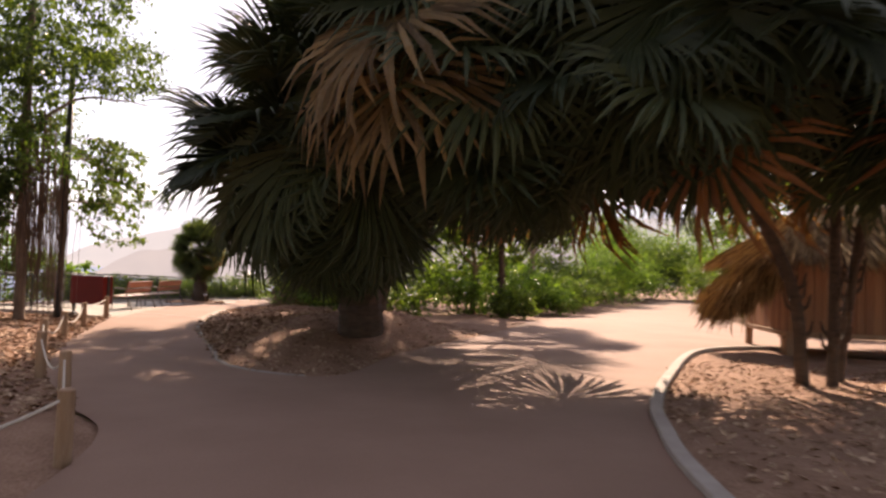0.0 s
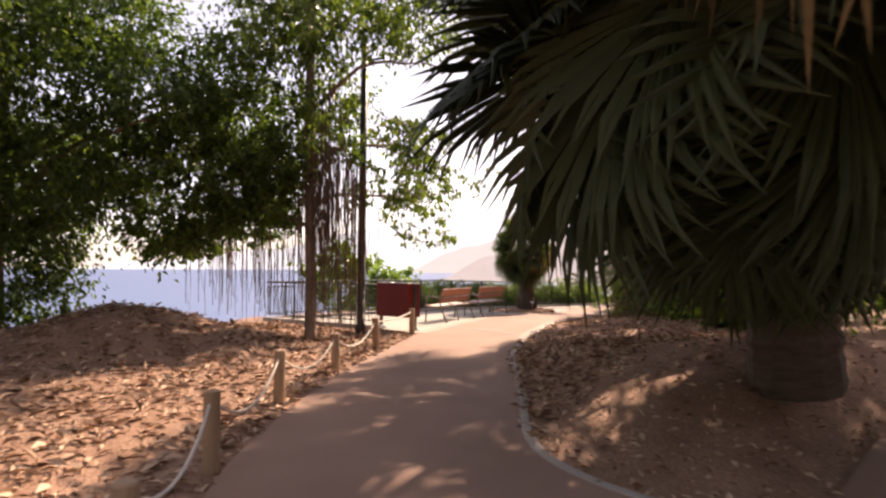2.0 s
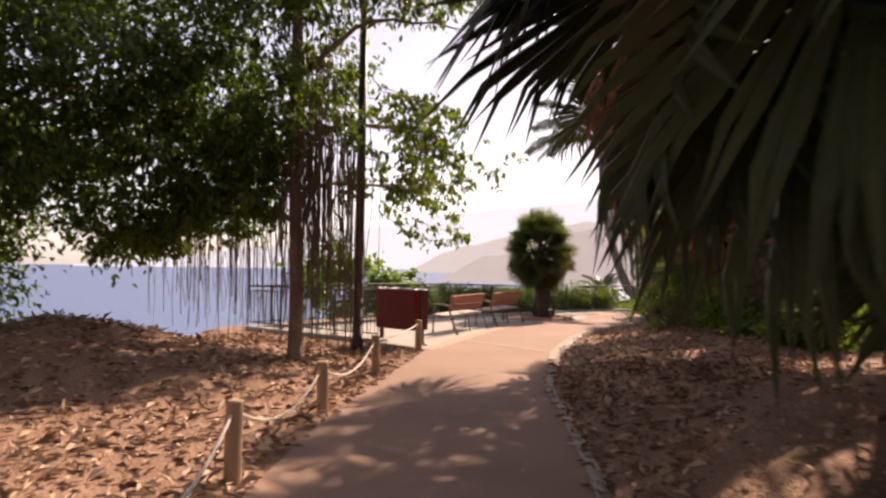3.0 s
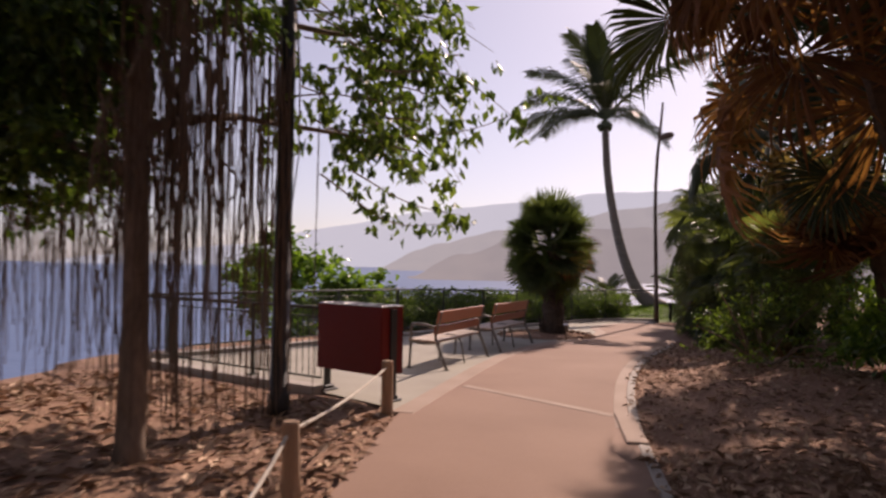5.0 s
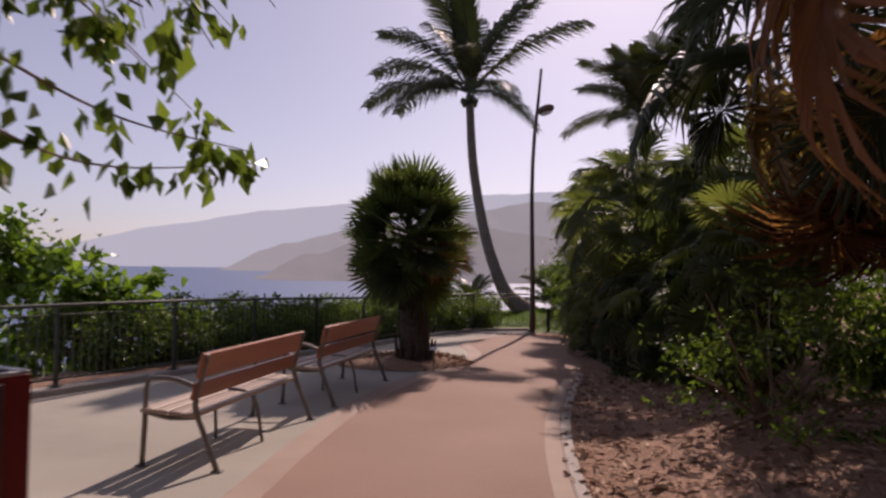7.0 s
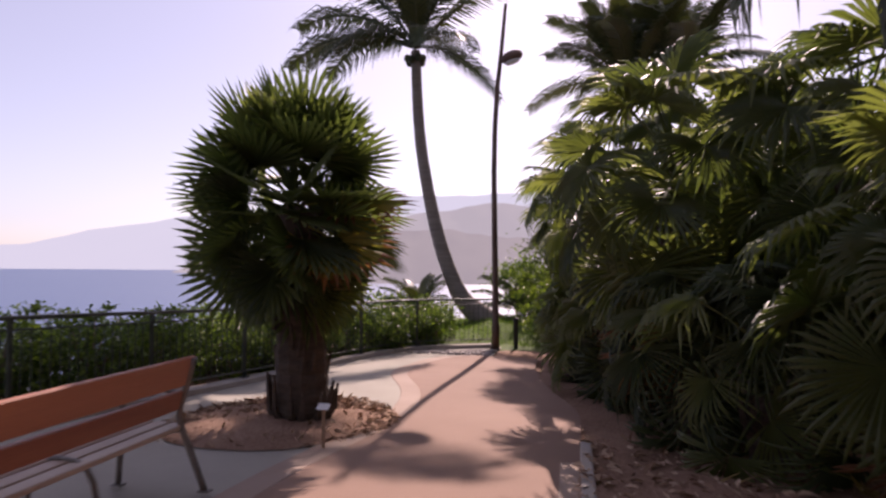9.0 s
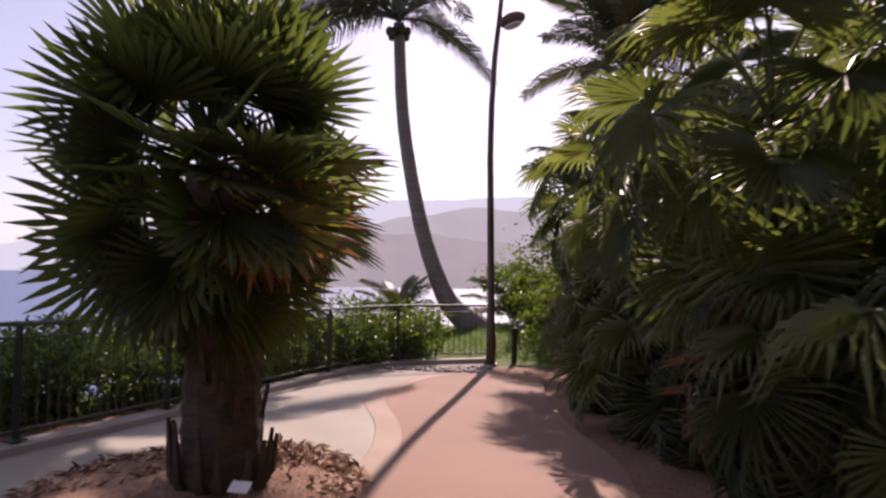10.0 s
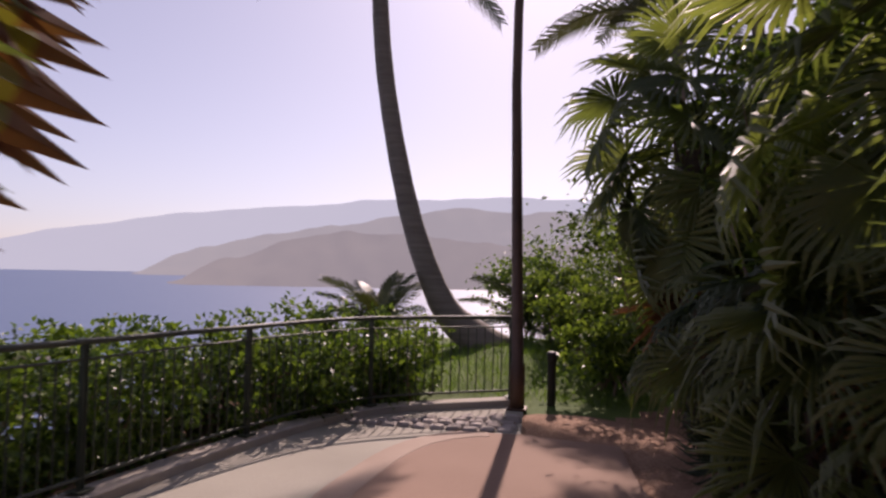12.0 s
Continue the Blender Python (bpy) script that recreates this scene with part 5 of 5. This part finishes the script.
for i in range(3):
    x = -0.35 + 0.35 * i
    bm = bmesh.new()
    for c, s in (((x, -0.158, 1.08), (0.345, 0.045, 0.02)), ((x, 0.158, 1.08), (0.345, 0.045, 0.02)), ((x - 0.167, 0, 1.08), (0.035, 0.27, 0.02)), ((x + 0.167, 0, 1.08), (0.035, 0.27, 0.02))):
        box(bm, c, s, 0, 0.004)
    part("lid_frame", bm, M_GALV, litter, "pale metal lid frame")
    bm = bmesh.new()
    ring = [(x + 0.12 * math.cos(q), 0.115 * math.sin(q), 1.087) for q in [2 * math.pi * k / 24 for k in range(25)]]
    tube(bm, ring, 0.009, 6, False)
    part("bag_ring", bm, M_GALV, litter, smooth=True)
    bm = bmesh.new()
    tube(bm, [(x, 0, 0.36), (x, 0, 1.02)], 0.12, 16)
    part("inner_liner", bm, M_BLACK, litter)
for sx in (-BINW / 2 - 0.012, BINW / 2 + 0.012):
    bm = bmesh.new()
    box(bm, (sx, 0, 0.53), (0.03, 0.10, 1.04), 0, 0.004)
    part("leg", bm, M_BLACK, litter)
    bm = bmesh.new()
    box(bm, (sx * 0.97, 0, 0.012), (0.12, 0.24, 0.024), 0, 0.006)
    box(bm, (sx * 0.97, 0, 0.045), (0.07, 0.16, 0.05), 0, 0.012)
    part("foot_plate", bm, M_BLACK, litter)

# ---- lamps and poles ----
pole = thing("light_pole", -9.1, 16.8, -0.05, "tall dark painted steel light pole on mulch", "light pole")
bm = bmesh.new()
tube(bm, [(0, 0, 0), (0, 0, 0.25), (0.0, 0, 0.26), (0.03, 0, 3.0), (0.06, 0, 6.6)], [0.115, 0.115, 0.092, 0.085, 0.07], 16)
part("shaft", bm, M_POLE, pole, smooth=True)
bm = bmesh.new()
tube(bm, [(0.06, 0, 5.9), (0.25, 0.1, 6.05), (0.5, 0.15, 6.05)], [0.03, 0.03, 0.03], 8)
part("arm", bm, M_POLE, pole, smooth=True)

lamp = thing("street_lamp", -9.64, 34.72, -0.22, "slender rust-brown street lamp with a small oval head", "street lamp")
bm = bmesh.new()
tube(bm, [(0.08, 0, -0.05), (0.08, 0, 0.5), (0.08, 0, 0.52), (0.045, 0, 2.2), (0.015, 0, 3.7), (0.025, 0, 4.6), (0.07, 0, 5.5), (0.14, 0.02, 6.2), (0.23, 0.03, 7.3)], [0.085, 0.085, 0.068, 0.062, 0.056, 0.053, 0.05, 0.045, 0.035], 14)
part("shaft", bm, M_RUST, lamp, smooth=True)
bm = bmesh.new()
box(bm, (0.08, 0, 0.012), (0.22, 0.22, 0.024), 0, 0.006)
part("base_plate", bm, M_RUST, lamp)
bm = bmesh.new()
tube(bm, [(0.145, 0.02, 6.05), (0.2, 0.0, 6.1), (0.26, -0.02, 6.12)], 0.025, 8)
part("arm", bm, M_RUST, lamp)
bm = bmesh.new()
bmesh.ops.create_uvsphere(bm, u_segments=18, v_segments=10, radius=1)
bmesh.ops.scale(bm, vec=(0.24, 0.17, 0.13), verts=bm.verts)
bmesh.ops.transform(bm, matrix=pose(0.38, -0.02, 6.14, 0, -18, 0), verts=bm.verts)
hd = part("head", bm, M_RUST, lamp, smooth=True)
bm = bmesh.new()
bmesh.ops.create_uvsphere(bm, u_segments=14, v_segments=8, radius=1)
bmesh.ops.scale(bm, vec=(0.17, 0.13, 0.05), verts=bm.verts)
bmesh.ops.transform(bm, matrix=pose(0.395, -0.02, 6.04, 0, -18, 0), verts=bm.verts)
part("lens", bm, M_GLASS_W, hd, smooth=True)

bollard = thing("bollard", -9.2, 35.15, -0.24, "short dark metal bollard beside the lamp", "bollard")
bm = bmesh.new()
tube(bm, [(0, 0, 0), (0, 0, 0.52), (0, 0, 0.54), (0, 0, 0.62), (0, 0, 0.64)], [0.05, 0.05, 0.06, 0.06, 0.04], 12)
part("shaft", bm, M_POLE, bollard)

sign = thing("plant_label", -9.38, 25.85, -0.06, "small white plant label on a thin stake", "plant label")
bm = bmesh.new()
box(bm, (0, 0, 0.17), (0.03, 0.012, 0.36), 0, 0.002)
part("stake", bm, M_POST, sign)
bm = bmesh.new()
box(bm, (0, 0, 0), (0.11, 0.07, 0.008), 0, 0.002)
bmesh.ops.transform(bm, matrix=pose(0, -0.01, 0.355, 35, 0, 0), verts=bm.verts)
part("plate", bm, M_LABEL, sign)

# ---- mulch bed of the round palm ----
bed = [(-10.25 + 1.05 * math.cos(a) * (1 + 0.08 * math.sin(3 * a)), 26.8 + 1.35 * math.sin(a) * (1 + 0.06 * math.cos(2 * a))) for a in [2 * math.pi * k / 40 for k in range(40)]]
verts = [(-10.25, 26.8, level(26.8) + 0.10)] + [(x, y, level(y) + 0.012) for x, y in bed] + [(-10.25 + (x + 10.25) * 0.6, 26.8 + (y - 26.8) * 0.6, level(y) + 0.07 + 0.02 * noise.noise((x, y, 0))) for x, y in bed]
faces = [(1 + k, 1 + (k + 1) % 40, 41 + (k + 1) % 40, 41 + k) for k in range(40)] + [(0, 41 + k, 41 + (k + 1) % 40) for k in range(40)]
tagged(np_mesh("mulch_bed", verts, faces, M_MULCH, smooth=True), "low mound of brown bark mulch round a palm", "mulch bed", kind="structure")

# ---- litter on the ground ----
def litter_bits(name, rng, n, spot, size, label):
    P = []
    while len(P) < n:
        x, y = spot(rng)
        P.append((x, y))
    P = np.array(P)
    keep = ~(inside(P[:, 0], P[:, 1], MAIN_PAVING) | inside(P[:, 0], P[:, 1], TERRACE))
    P = P[keep]
    a, b, c, d = land_height(P[:, 0], P[:, 1])
    gap = np.minimum(gap_to(P[:, 0], P[:, 1], MAIN_PAVING), gap_to(P[:, 0], P[:, 1], TERRACE))
    z = a + b * smooth01(gap / 1.3) - c + 0.015
    m = len(P)
    pos = np.stack([P[:, 0], P[:, 1], z], 1)
    al = rng.normal(size=(m, 3)) * np.array([1, 1, 0.25])
    S = size * (0.5 + rng.random(m))
    v, f = leaf_verts(pos, al, rng.normal(size=(m, 3)) * 0.35 + np.array([0, 0, 1]), S, S * (0.25 + 0.25 * rng.random(m)))
    return tagged(np_mesh(name, v, f, M_LITTER), label, "leaf litter", kind="stuff")

rng = np.random.default_rng(401)
litter_bits("leaf_litter", rng, 19000, lambda r: (-2.0 - 11.0 * r.random(), 2.5 + 15.0 * r.random()), 0.125, "dry brown leaves strewn over the mulch")
litter_bits("leaf_litter", rng, 9000, lambda r: (-7.5 + 6.0 * r.random(), 14.0 + 13.0 * r.random()), 0.09, "dry brown leaves and bark chips on mulch")
litter_bits("leaf_litter", rng, 5000, lambda r: (-4.5 + 7.5 * r.random(), 9.2 + 9.0 * r.random()), 0.08, "dry brown leaves on the palm mound")
litter_bits("leaf_litter", rng, 4000, lambda r: (4.3 + 5.5 * r.random(), 3.0 + 10.5 * r.random()), 0.09, "dry leaves on the kerbed bed")
P = rng.random((4500, 2)) * 2 * math.pi
ang, rr = P[:, 0], np.sqrt(rng.random(4500))
pos = np.stack([-10.25 + 1.08 * rr * np.cos(ang), 26.8 + 1.3 * rr * np.sin(ang), -0.10 + 0.10 - 0.075 * rr], 1)
S = 0.09 * (0.5 + rng.random(4500))
v, f = leaf_verts(pos, rng.normal(size=(4500, 3)) * np.array([1, 1, 0.25]), rng.normal(size=(4500, 3)) * 0.3 + np.array([0, 0, 1]), S, S * 0.3)
tagged(np_mesh("leaf_litter", v, f, M_LITTER), "bark chips on the palm's mulch bed", "leaf litter", kind="stuff")

# lawn blades behind the railing
n = 14000
P = np.stack([-13.0 + 6.0 * rng.random(n), 35.2 + 5.0 * rng.random(n)], 1)
a, b, c, d = land_height(P[:, 0], P[:, 1])
pos = np.stack([P[:, 0], P[:, 1], a + b * smooth01(gap_to(P[:, 0], P[:, 1], TERRACE) / 1.3) - c - 0.005], 1)
S = 0.07 + 0.06 * rng.random(n)
v, f = leaf_verts(pos, rng.normal(size=(n, 3)) * 0.3 + np.array([0, 0, 1]), rng.normal(size=(n, 3)), S, np.full(n, 0.008))
tagged(np_mesh("grass", v, f, M_BRIGHT), "short green lawn grass by the railing", "grass", kind="stuff")

# ---- cobbles at the end of the path ----
cob = tagged(new("cobble_strip"), "rough cobbled strip at the end of the path", "cobbles", kind="structure")
cb = bmesh.new()
box(cb, (0, 0, 0), (0.15, 0.15, 0.07), 0, 0.02)
cob_me = bpy.data.meshes.new("stone")
cb.to_mesh(cob_me)
cb.free()
cob_me.materials.append(M_STONE)
for j in range(5):
    for i in range(11):
        x, y = -11.05 + 0.165 * i + 0.04 * (j % 2), 33.55 + 0.17 * j
        if x < -11.2 + 0.35 * j or x > -9.45:
            continue
        ob = new("stone", cob_me)
        ob.parent = cob
        ob.matrix_basis = pose(x, y + 0.02 * rng.normal(), -0.22 + 0.002 * rng.normal(), 2 * rng.normal(), 2 * rng.normal(), 5 * rng.normal())
